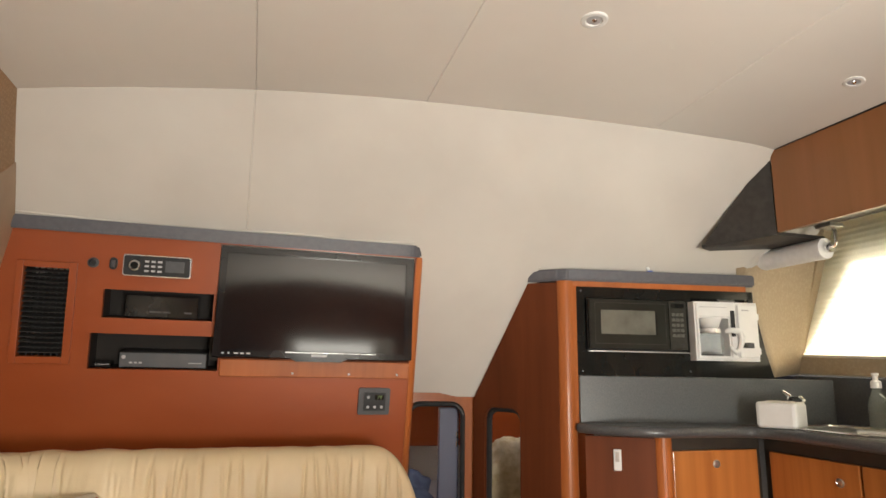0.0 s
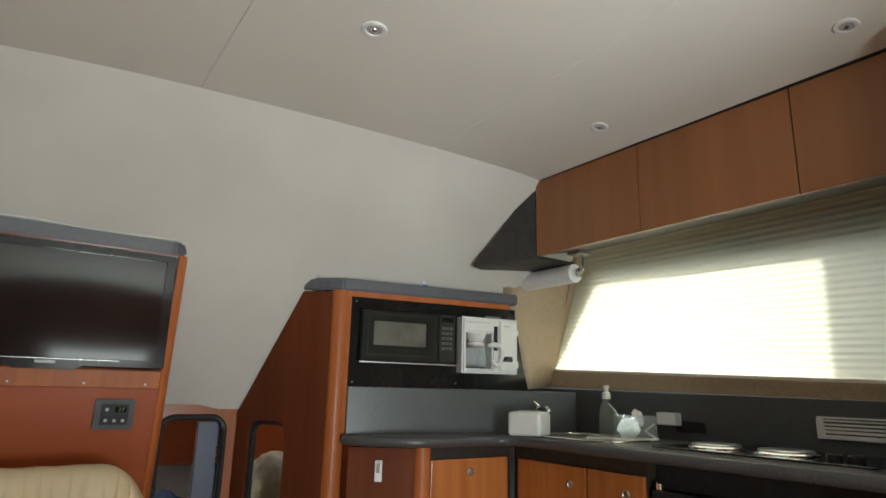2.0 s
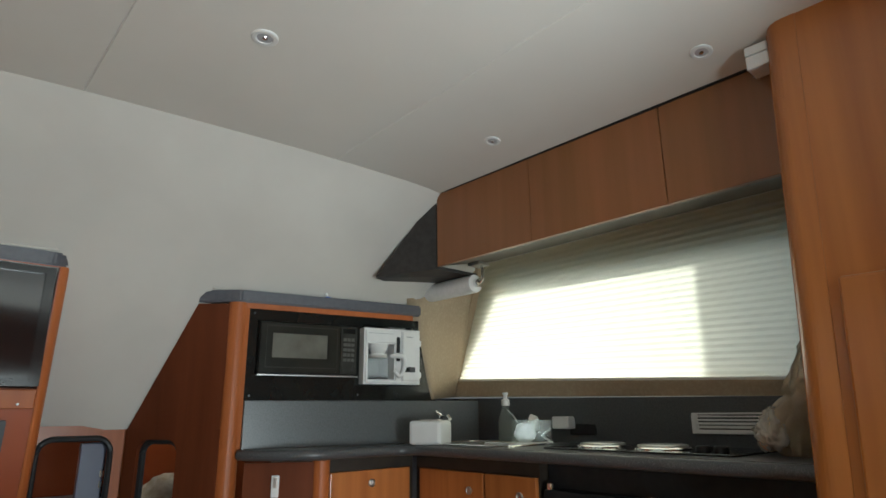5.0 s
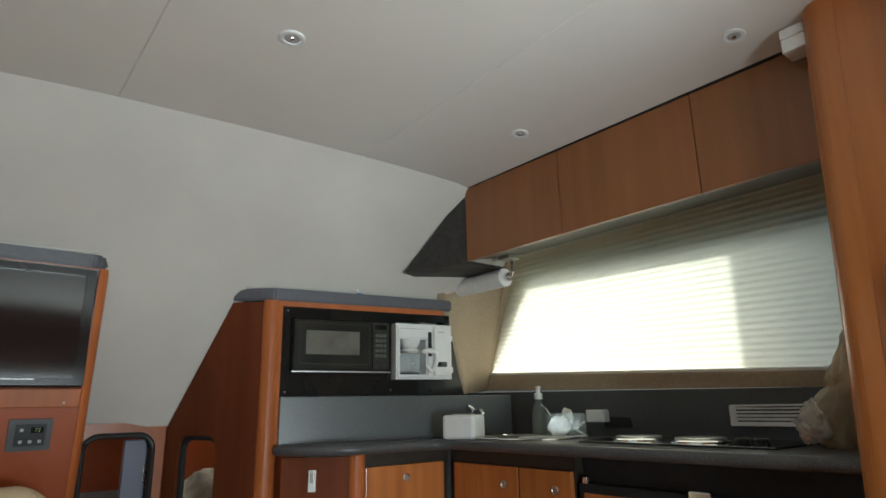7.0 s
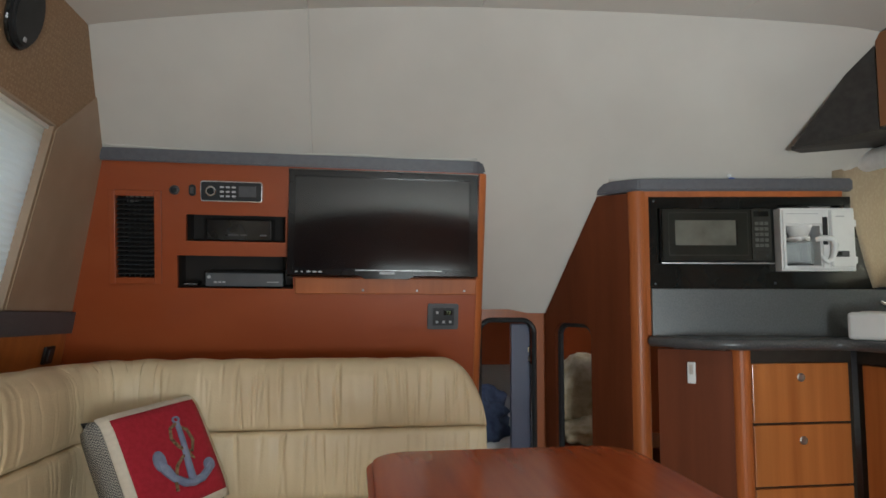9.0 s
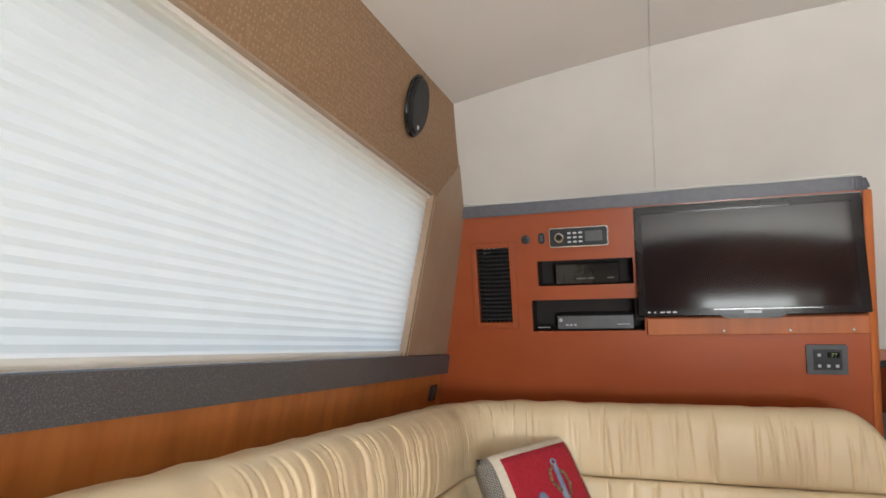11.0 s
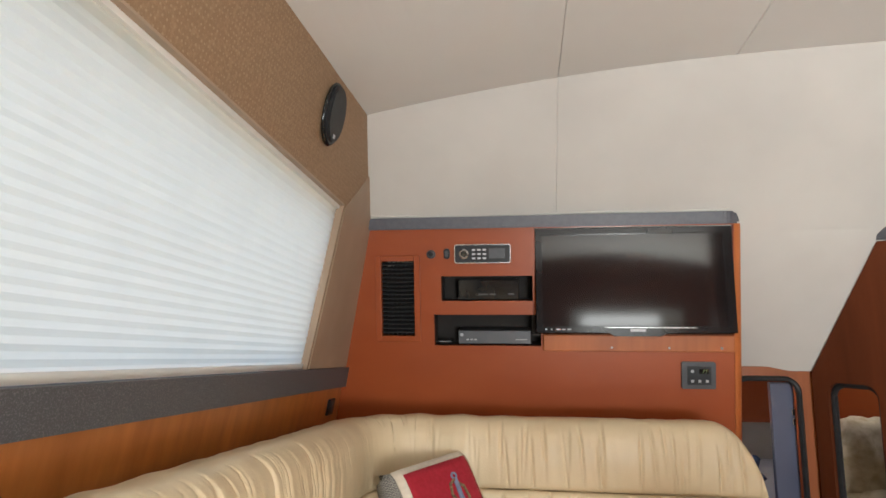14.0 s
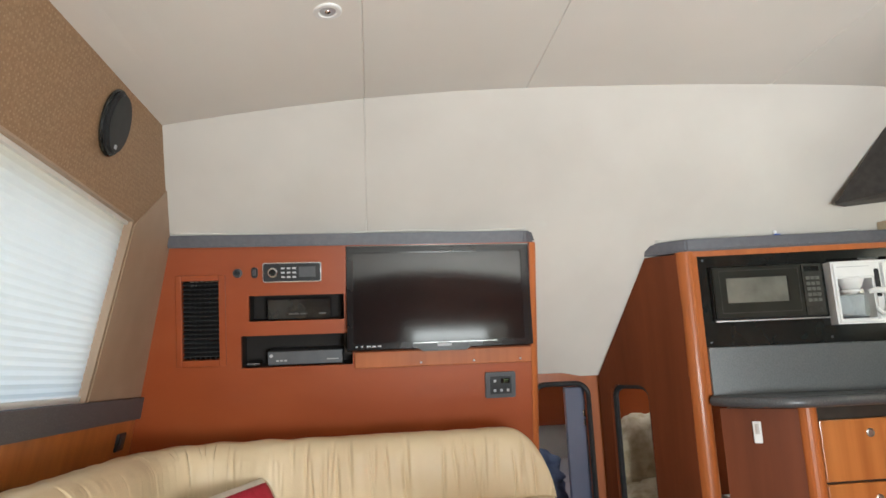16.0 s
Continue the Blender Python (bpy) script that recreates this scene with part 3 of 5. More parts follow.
cab = thing("media_cabinet", "tall cherry cabinet front behind the sofa holding the television", "cabinet", PANEL)
bm = B()
HOLES = [(1.338, 1.663, 0.131, 0.22), (1.31, 1.69, -0.029, 0.082), (1.119, 1.24, 0.006, 0.276), (1.672, 2.333, 0.014, 0.386)]


def panel_at(u, v):
    if u < 0.95:
        u = 0.965 + 0.2 * (v + 0.15) - 0.015
    return Vector((u, 0, v))


cellwall(bm, [0.9, 1.05, 1.5, 2.0, 2.335], [-1.1, -0.6, -0.19, 0.395], HOLES, panel_at, (0, 0.018, 0))
part("front_panel", bm, CHERRY_H, cab)
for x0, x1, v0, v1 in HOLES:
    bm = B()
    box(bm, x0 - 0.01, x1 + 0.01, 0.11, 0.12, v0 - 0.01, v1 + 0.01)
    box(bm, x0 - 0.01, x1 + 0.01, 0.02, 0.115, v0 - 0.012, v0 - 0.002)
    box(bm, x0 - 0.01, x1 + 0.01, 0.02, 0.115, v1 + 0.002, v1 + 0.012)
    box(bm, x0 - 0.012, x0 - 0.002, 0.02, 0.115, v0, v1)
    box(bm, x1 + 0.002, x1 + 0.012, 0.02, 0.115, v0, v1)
    part("niche", bm, RECESS_SHADE, cab, "niche lining, near black for the shade inside")
part("ledge", boxed(1.697, 2.333, -0.014, 0.0, -0.044, 0.013, 0.003), CHERRY_POST, cab, "lighter cherry ledge strip")
bm = B()
slab(bm, [(2.335, 0.018, -1.1), *[(2.335 + 0.03 * math.sin(radians(a)), 0.03 - 0.034 * math.cos(radians(a)), -1.1) for a in ramp(0, 90, 6)], (2.365, 0.26, -1.1), (2.335, 0.26, -1.1)], (0, 0, 1.49))
part("corner_post", bm, CHERRY_POST, cab, "rounded cherry corner post", smooth=False)
bm = B()
out = [(1.06, 0.06), (1.06, -0.022), (2.30, -0.022), *[(2.30 + 0.07 * math.sin(radians(a)), 0.048 - 0.07 * math.cos(radians(a))) for a in ramp(10, 90, 5)], (2.37, 0.06)]
slab(bm, [(x, y, 0.390) for x, y in out], (0, 0, 0.042))
bmesh.ops.bevel(bm, geom=list(bm.edges), offset=0.006, segments=2, affect="EDGES")
part("cap_rail", bm, CAP, cab, "grey padded cap rail")
bm = B()
for a in ((1.099, 1.119, -0.015, 0.296), (1.24, 1.262, -0.015, 0.296), (1.119, 1.24, 0.276, 0.296), (1.119, 1.24, -0.015, 0.006)):
    box(bm, a[0], a[1], -0.010, 0.0, a[2], a[3], 0.002)
vent = part("vent_frame", bm, CHERRY_H, cab, "cherry frame of the air vent")
N_SLAT = 17
for i in range(N_SLAT):
    v = 0.012 + 0.26 * (i + 0.5) / N_SLAT
    bm = B()
    slab(bm, [(1.121, -0.004, v - 0.003), (1.121, 0.012, v + 0.004), (1.121, 0.013, v + 0.007), (1.121, -0.003, v)], (0.117, 0, 0))
    part("slat", bm, BLACK_SATIN, vent)
for x in ramp(1.138, 1.222, 5):
    part("vane", boxed(x - 0.0015, x + 0.0015, 0.014, 0.02, 0.006, 0.276), BLACK_SATIN, vent)
for x in (1.93, 2.12, 2.29):
    part("screw", lathe(B(), [(0.004, -0.014), (0.004, -0.0165), (0.002, -0.0175)], 10, (x, 0, -0.03), "y"), STEEL, cab)

# television
tv = thing("television", "black flat television hung on the cherry cabinet, switched off", "television", pose(0, 4.652, 1.1, -0.4))
bm = B()
X0, X1, V0, V1 = 1.674, 2.328, 0.018, 0.384
box(bm, X0, X1, -0.045, 0.03, V0, V1 - 0.006, 0.004)
part("casing", bm, BLACK_SATIN, tv)
bm = cellwall(B(), [X0, X1], [V0, V1 - 0.006], [(X0 + 0.022, X1 - 0.03, V0 + 0.022, V1 - 0.03)], lambda u, v: Vector((u, -0.0465, v)), (0, -0.006, 0))
bmesh.ops.bevel(bm, geom=[e for e in bm.edges if abs(e.verts[0].co.y + 0.0525) < 1e-5 and abs(e.verts[1].co.y + 0.0525) < 1e-5], offset=0.003, segments=2, affect="EDGES")
part("bezel", bm, TVBLACK, tv, "glossy black bezel")
part("screen", boxed(X0 + 0.02, X1 - 0.028, -0.0485, -0.046, V0 + 0.02, V1 - 0.028), SCREEN, tv, "dark reflective screen")
bm = B()
slab(bm, [(1.905, -0.05, V0 + 0.004), (2.115, -0.05, V0 + 0.004), (2.085, -0.05, V0 - 0.012), (1.935, -0.05, V0 - 0.012)], (0, 0.03, 0))
part("chin", bm, TVBLACK, tv)
part("badge", boxed(1.985, 2.035, -0.0545, -0.0525, V0 + 0.004, V0 + 0.012), LEAD_GREY, tv, "pale badge bar")
part("trim_line", boxed(1.90, 2.20, -0.0548, -0.0525, V0 + 0.0165, V0 + 0.0176), STEEL, tv, "thin bright trim line")
for k, w in enumerate((0.008, 0.006, 0.014, 0.012, 0.012)):
    x = 1.702 + 0.019 * k
    part("label_mark", boxed(x, x + w, -0.0535, -0.0525, V0 + 0.008, V0 + 0.013), LEAD_GREY, tv)

# marine stereo
st = thing("stereo", "silver and black marine stereo set in the cherry panel", "stereo", PANEL)
bm = B()
slab(bm, [(x, -0.016, v) for x, v in rrect(1.389, 1.588, 0.266, 0.334, 0.008)], (0, 0.016, 0))
part("bezel", bm, SILVER, st, "silver bezel")
bm = B()
slab(bm, [(x, -0.020, v) for x, v in rrect(1.392, 1.585, 0.2695, 0.3305, 0.007)], (0, 0.005, 0))
part("faceplate", bm, BLACK_SATIN, st)
part("display", boxed(1.512, 1.568, -0.0215, -0.0195, 0.283, 0.319), CHARCOAL, st, "blank grey display")
part("dial", lathe(B(), [(0.017, -0.019), (0.017, -0.030), (0.014, -0.032)], 20, (1.424, 0, 0.300), "y"), SILVER, st, "round volume dial")
part("dial_face", lathe(B(), [(0.0115, -0.0315), (0.0115, -0.0335)], 20, (1.424, 0, 0.300), "y"), BLACK, st)
for i in range(3):
    for j in range(3):
        part("button", boxed(1.452 + 0.019 * i, 1.464 + 0.019 * i, -0.022, -0.0195, 0.281 + 0.015 * j, 0.287 + 0.015 * j), LEAD_GREY, st)

# sockets beside the stereo
sk = thing("power_socket", "round dark-rimmed socket in the cherry panel", "socket", PANEL)
part("rim", lathe(B(), [(0.016, 0.0), (0.016, -0.006), (0.011, -0.008), (0.009, -0.002)], 20, (1.303, 0, 0.30), "y"), CHARCOAL, sk)
part("core", lathe(B(), [(0.008, -0.001), (0.008, -0.005)], 14, (1.303, 0, 0.30), "y"), BLACK_SATIN, sk)
rk = thing("rocker_switch", "small black oval rocker switch", "switch", PANEL)
bm = B()
slab(bm, [(x, -0.007, v) for x, v in rrect(1.349, 1.371, 0.282, 0.320, 0.0105)], (0, 0.007, 0))
part("plate", bm, BLACK_SATIN, rk)
part("rocker", boxed(1.354, 1.366, -0.011, -0.006, 0.29, 0.312, 0.002), CHARCOAL, rk)

# boxes in the niches
amp = thing("cd_changer", "black audio unit in the upper niche", "audio unit", PANEL)
part("body", boxed(1.397, 1.615, 0.025, 0.105, 0.133, 0.205, 0.003), TVBLACK, amp)
part("faceplate", boxed(1.402, 1.61, 0.021, 0.026, 0.138, 0.2), TVBLACK, amp)
for x, w in ((1.47, 0.035), (1.51, 0.022), (1.575, 0.022)):
    part("button", boxed(x, x + w, 0.019, 0.022, 0.15, 0.155), CHARCOAL, amp)
rec = thing("receiver_box", "grey satellite receiver in the lower niche", "receiver", PANEL)
part("body", boxed(1.395, 1.655, 0.02, 0.105, -0.026, 0.024, 0.003), BLACK_SATIN, rec)
part("faceplate", boxed(1.397, 1.653, 0.015, 0.021, -0.023, 0.021), mat("receiver_grey", (0.075, 0.08, 0.09), 0.4, 0.1, (0.09, 0.095, 0.105), (20, 20, 20)), rec)
part("badge", lathe(B(), [(0.006, 0.013), (0.006, 0.016)], 12, (1.408, 0, 0.008), "y"), LEAD_GREY, rec)
for k in range(3):
    part("button", boxed(1.425 + 0.014 * k, 1.434 + 0.014 * k, 0.012, 0.016, -0.012, -0.007), LEAD_GREY, rec)
part("button", boxed(1.60, 1.64, 0.012, 0.016, -0.01, -0.007), LEAD_GREY, rec)

rc = thing("remote_control", "small black remote control lying in the lower niche", "remote control", PANEL)
part("body", boxed(1.322, 1.372, 0.015, 0.075, -0.027, -0.013, 0.005), TVBLACK, rc)
part("rim", boxed(1.326, 1.368, 0.0135, 0.0155, -0.0175, -0.016), LEAD_GREY, rc, "pale rim line")

# climate control
ac = thing("climate_control", "charcoal square climate control with a green display", "thermostat", PANEL)
bm = B()
slab(bm, [(x, -0.010, v) for x, v in rrect(2.161, 2.272, -0.17, -0.078, 0.006)], (0, 0.010, 0))
part("plate", bm, CHARCOAL, ac)
part("inner_plate", boxed(2.179, 2.256, -0.013, -0.009, -0.155, -0.092), BLACK_SATIN, ac)
part("display", boxed(2.217, 2.249, -0.015, -0.0125, -0.117, -0.1), BLACK, ac)
tx = bpy.data.curves.new("digits", "FONT")
tx.body, tx.size, tx.extrude = "77", 0.017, 0.0004
dg = new("digits", tx)
dg.data.materials.append(LCD)
dg.parent, dg.matrix_basis = ac, pose(2.226, -0.0156, -0.1145, 90)
for x, v in ((2.19, -0.108), (2.19, -0.142), (2.214, -0.142), (2.238, -0.142)):
    part("button", boxed(x, x + 0.009, -0.016, -0.0125, v - 0.005, v + 0.004, 0.001), LEAD_GREY, ac)

# ---- companionway and forward cabin ----
def plane_wall(bm, a, b, z0, z1, hole=None, r=0.05, t=0.025, n=6):
    """An upright board from plan point a to b with a round-cornered opening (s0, s1, z0, z1)."""
    a, b = Vector((*a, 0)), Vector((*b, 0))
    d = (b - a)
    L = d.length
    d.normalize()
    w = Vector((-d.y, d.x, 0)) * t
    if not hole:
        slab(bm, [a + Vector((0, 0, z0)), b + Vector((0, 0, z0)), b + Vector((0, 0, z1)), a + Vector((0, 0, z1))], w)
        return bm
    s0, s1, h0, h1 = hole
    P = lambda s, z: a + d * s + Vector((0, 0, z))
    slab(bm, [P(0, z0), P(s0, z0), P(s0, z1), P(0, z1)], w)
    slab(bm, [P(s1, z0), P(L, z0), P(L, z1), P(s1, z1)], w)
    arc = [P(s0 + r - r * math.cos(radians(t_)), h1 - r + r * math.sin(radians(t_))) for t_ in ramp(0, 90, n)] + [P(s1 - r + r * math.sin(radians(t_)), h1 - r + r * math.cos(radians(t_))) for t_ in ramp(0, 90, n)]
    slab(bm, [P(s0, z1), *arc, P(s1, z1)], w)
    return bm


def arch_trim(bm, a, b, hole, r, w=0.010, off=0.012):
    a, b = Vector((*a, 0)), Vector((*b, 0))
    d = (b - a).normalized()
    nrm = Vector((d.y, -d.x, 0)) * off
    s0, s1, h0, h1 = hole
    P = lambda s, z: a + d * s + Vector((0, 0, z)) + nrm * 0.3
    pts = [P(s0, h0)] + [P(s0 + r - r * math.cos(radians(t_)), h1 - r + r * math.sin(radians(t_))) for t_ in ramp(0, 90, 6)] + [P(s1 - r + r * math.sin(radians(t_)), h1 - r + r * math.cos(radians(t_))) for t_ in ramp(0, 90, 6)] + [P(s1, h0)]
    return tube(bm, pts, w, 8)


bm = plane_wall(B(), (2.33, 4.90), (2.69, 4.90), -0.5, 1.0, (0.06, 0.295, -0.5, 0.962), 0.05)
setting(part("wall_companionway", bm, CHERRY_V), "cherry bulkhead with the round-cornered cabin doorway", "wall")
setting(part("trim", arch_trim(B(), (2.33, 4.90), (2.69, 4.90), (0.065, 0.29, -0.4, 0.957), 0.05), BLACK_SATIN), "black rubber trim of the cabin doorway", "trim")
dl = thing("cabin_door", "blue-grey cabin door standing ajar with chrome hinges", "door")
part("leaf", boxed(2.535, 2.618, 4.935, 4.96, -0.4, 0.94, 0.004), MIRRORISH, dl)
for z in (0.80, 0.835, 0.30):
    part("hinge", boxed(2.603, 2.614, 4.925, 4.94, z - 0.012, z + 0.012, 0.002), CHROME, dl)
setting(part("forward_cabin_floor", boxed(1.4, 4.2, 4.95, 6.5, -0.5, -0.45), FLOORM), "forward cabin floor", "floor")
setting(part("forward_cabin_ceiling", cellwall(B(), [1.4, 4.2], [4.98, 6.5], [(2.1, 2.75, 5.3, 5.9)], lambda x, y: Vector((x, y, 1.25)), (0, 0, 0.05)), LINING), "forward cabin headliner", "ceiling")
for x in (1.4, 4.15):
    setting(part("wall_forward_cabin_side", boxed(x, x + 0.05, 4.98, 6.5, -0.5, 1.25), CABINWALL), "forward cabin side lining", "wall")
bb = thing("berth_locker", "cherry locker on the wall above the forward berth", "cabinet")
part("board", boxed(1.9, 3.4, 6.2, 6.5, 0.64, 1.1, 0.005), CHERRY_H, bb)
br = thing("berth", "berth with white sheet and navy blanket", "bed")
part("base", boxed(1.7, 3.9, 5.2, 6.39, -0.45, 0.22, 0.01), CHERRY_V, br)
part("mattress", boxed(1.72, 3.88, 5.18, 6.39, 0.22, 0.42, 0.05, 4), CABINWALL, br)


def lump(c, size, seed, amp=0.25, sub=4, squash=1.0):
    bm = B()
    bmesh.ops.create_icosphere(bm, subdivisions=sub, radius=1.0)
    for v in bm.verts:
        n = v.co.normalized()
        k = 1 + amp * noise.fractal(n * 1.7 + Vector((seed, 0, 0)), 1.0, 2.0, 4)
        v.co = Vector((n.x * size[0] * k, n.y * size[1] * k, n.z * size[2] * k)) + Vector(c)
    return bm


tagged(part("blanket", lump((2.46, 5.30, 0.50), (0.16, 0.16, 0.12), 3, 0.5), NAVY, smooth=True), "crumpled navy blanket on the berth", "blanket")
# ---- galley tower with microwave and coffee maker ----
TURN = Matrix.Translation((2.9, 4.5, 0)) @ pose(0, 0, 0, 0, 0, -10.75) @ Matrix.Diagonal((0.885, 1, 1, 1)) @ Matrix.Translation((-2.9, -4.5, 0))
tower = thing("galley_tower", "cherry tower beside the companionway holding the microwave", "cabinet")
A2, B2 = (2.68, 4.89), (2.868, 4.525)
part("side_panel", plane_wall(B(), B2, A2, -0.4, 0.985, (0.175, 0.355, -0.4, 0.95), 0.045, 0.02), CHERRY_DARK, tower, "cherry side panel with shade in its colour")
bm = B()
lo0, lo1, hi0, hi1 = (Vector(p) for p in ((2.6625, 4.8805, 0.984), (2.8502, 4.5155, 0.984), (2.770, 4.596, 1.415), (2.858, 4.518, 1.415)))
gr = [[bm.verts.new(lo0.lerp(lo1, i / 8).lerp(hi0.lerp(hi1, i / 8), j / 8)) for j in range(9)] for i in range(9)]
for i in range(8):
    for j in range(8):
        bm.faces.new((gr[i][j], gr[i + 1][j], gr[i + 1][j + 1], gr[i][j + 1]))
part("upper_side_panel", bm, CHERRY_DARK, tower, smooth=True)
part("post", lathe(B(), [(0.035, 0.0), (0.035, 1.42)], 28, (2.888, 4.526, 0)), CHERRY_POST, tower, "rounded cherry corner post", smooth=False)
part("top_board", boxed(2.905, 3.67, 4.495, 4.515, 1.40, 1.425, 0.002), CHERRY_POST, tower, "", TURN)
part("left_stile", boxed(2.893, 2.92, 4.495, 4.515, 0.92, 1.40), CHERRY_POST, tower)
bm = B()
slab(bm, [(x, y, 1.42) for x, y in ((2.764, 4.63), (2.764, 4.592), (2.85, 4.512), (2.88, 4.49), (2.93, 4.478), (3.60, 4.352), (3.63, 4.47), (2.93, 4.62))], (0, 0, 0.044))
bmesh.ops.bevel(bm, geom=list(bm.edges), offset=0.006, segments=2, affect="EDGES")
part("cap_rail", bm, CAP, tower, "grey padded cap rail")
bm = cellwall(B(), [2.92, 3.70, 3.77], [1.08, 1.40], [(2.955, 3.385, 1.17, 1.36), (3.42, 3.70, 1.16, 1.37)], lambda x, z: Vector((x, 4.498, z)), (0, 0.012, 0))
for v in bm.verts:
    if v.co.x > 3.75:
        v.co.x -= 0.10 * (v.co.z - 1.08) / 0.32
part("black_fascia", bm, BLACK, tower, "glossy black fascia", TURN)
part("inner_back", boxed(2.93, 3.86, 4.60, 4.61, 1.08, 1.40), RECESS_SHADE, tower, "", TURN)
for x, z in ((2.94, 1.385), (2.94, 1.095), (3.40, 1.10)):
    part("screw", lathe(B(), [(0.004, 4.498), (0.004, 4.495)], 10, (x, 0, z), "y"), CHARCOAL, tower, "", TURN)
setting(part("trim", arch_trim(B(), B2, A2, (0.18, 0.35, -0.3, 0.945), 0.045, 0.012), BLACK_SATIN), "black rubber trim of the narrow cabin opening", "trim")
setting(part("backsplash_forward", boxed(2.921, 4.02, 4.484, 4.50, 0.90, 1.079, 0.002), SPLASH, None, "", TURN), "grey laminate backsplash under the microwave", "backsplash")

mw = thing("microwave", "black built-in microwave oven with a window door", "microwave", TURN)
part("body", boxed(2.96, 3.38, 4.485, 4.60, 1.172, 1.357, 0.003), BLACK_SATIN, mw)
bm = cellwall(B(), [2.962, 3.302], [1.175, 1.354], [(3.012, 3.245, 1.228, 1.315)], lambda x, z: Vector((x, 4.468, z)), (0, 0.016, 0))
bmesh.ops.bevel(bm, geom=[e for e in bm.edges if abs(e.verts[0].co.y - 4.468) < 1e-5 and abs(e.verts[1].co.y - 4.468) < 1e-5], offset=0.003, segments=2, affect="EDGES")
mdoor = part("door", bm, mat("microwave_door_black", (0.020, 0.021, 0.018), 0.14, 0, (0.026, 0.027, 0.023), (8, 8, 8)), mw)
# Base colour is lifted to hold the bright blind's reflection in the smoked glass.
part("door_window", boxed(3.008, 3.249, 4.474, 4.478, 1.224, 1.319), mat("window_with_reflection", (0.10, 0.10, 0.085), 0.08, 0, (0.17, 0.17, 0.145), (9, 9, 9), spec=0.8), mdoor, "smoked glass window with a pale reflection in its colour")
part("control_panel", boxed(3.305, 3.378, 4.470, 4.486, 1.175, 1.354, 0.002), MWGREY, mw, "dark grey key panel")
part("display", boxed(3.313, 3.368, 4.467, 4.471, 1.327, 1.345), BLACK, mw)
for i in range(3):
    for j in range(5):
        part("button", boxed(3.316 + 0.018 * i, 3.330 + 0.018 * i, 4.4675, 4.471, 1.222 + 0.019 * j, 1.233 + 0.019 * j, 0.001), MWKEY, mw)
part("latch_button", boxed(3.310, 3.373, 4.466, 4.471, 1.180, 1.206, 0.002), MWGREY, mw)
part("latch_mark", boxed(3.352, 3.362, 4.4645, 4.4665, 1.187, 1.198, 0.001), BLACK_SATIN, mw)
bm = cellwall(B(), [2.984, 3.288], [1.192, 1.342], [(2.987, 3.285, 1.195, 1.339)], lambda x, z: Vector((x, 4.4665, z)), (0, 0.002, 0))
part("door_bead", bm, MWGREY, mdoor, "raised bead round the door")
part("trim_strip", boxed(2.955, 3.385, 4.464, 4.474, 1.164, 1.168), STEEL, mw, "bright steel strip below the door")

cm = thing("coffee_maker", "white built-in coffee maker with a glass carafe", "coffee maker", TURN @ Matrix.Translation((-0.006, 0.022, 0)))
M0, M1, ZB, ZT = 3.41, 3.685, 1.140, 1.354
HOLE = (3.430, 3.557, ZB + 0.018, 1.294)
bm = cellwall(B(), [M0, M1], [ZB, ZT], [HOLE], lambda x, z: Vector((x, 4.425, z)), (0, 0.075, 0))
bmesh.ops.bevel(bm, geom=[e for e in bm.edges if abs(e.verts[0].co.y - 4.425) < 1e-5 and abs(e.verts[1].co.y - 4.425) < 1e-5], offset=0.007, segments=3, affect="EDGES")
part("housing", bm, WHITE, cm)
part("recess_back", boxed(HOLE[0] - 0.005, HOLE[1] + 0.005, 4.490, 4.496, HOLE[2] - 0.005, HOLE[3] + 0.005), LEAD_GREY, cm, "shaded grey recess")
part("hot_plate", lathe(B(), [(0.048, HOLE[2]), (0.048, HOLE[2] + 0.005), (0.04, HOLE[2] + 0.006)], 24, (3.487, 4.455, 0)), CHARCOAL, cm, "dark warming plate")
part("filter_basket", lathe(B(), [(0.030, 1.258), (0.046, 1.290), (0.046, 1.2935)], 24, (3.487, 4.452, 0)), WHITE, cm, smooth=True)
part("lid_seam", boxed(3.428, 3.548, 4.4238, 4.4252, 1.3325, 1.3345), LEAD_GREY, cm, "thin lid seam")
part("water_gauge", boxed(3.563, 3.581, 4.420, 4.428, 1.228, 1.323, 0.004), BLACK_SATIN, cm, "dark water level slot")
part("side_cover", boxed(3.592, 3.679, 4.419, 4.427, ZB + 0.012, 1.346, 0.005), WHITE, cm)
part("cover_seam", boxed(3.587, 3.5895, 4.4238, 4.4252, ZB + 0.014, 1.344), LEAD_GREY, cm, "thin cover seam")
part("brew_switch", boxed(3.600, 3.653, 4.415, 4.421, 1.187, 1.207, 0.002), CHARCOAL, cm, "dark switch plate")
part("switch_rocker", boxed(3.606, 3.622, 4.412, 4.416, 1.191, 1.203, 0.001), BLACK, cm)
part("maker_name_bar", boxed(3.610, 3.640, 4.4175, 4.4192, 1.322, 1.326), LEAD_GREY, cm, "small grey printed bar")
for z in (1.29, 1.165):
    part("hinge_tab", boxed(3.682, 3.693, 4.43, 4.46, z, z + 0.024, 0.003), WHITE, cm)
car = part("carafe", lathe(B(), [(0.042, ZB + 0.026), (0.050, ZB + 0.036), (0.051, ZB + 0.070), (0.042, ZB + 0.096), (0.039, ZB + 0.106)], 28, (3.484, 4.448, 0)), GLASS, cm, "clear glass carafe", smooth=True)
part("band", lathe(B(), [(0.0405, ZB + 0.098), (0.0415, ZB + 0.100), (0.0405, ZB + 0.107), (0.039, ZB + 0.107)], 28, (3.484, 4.448, 0)), STEEL, car, "steel neck band")
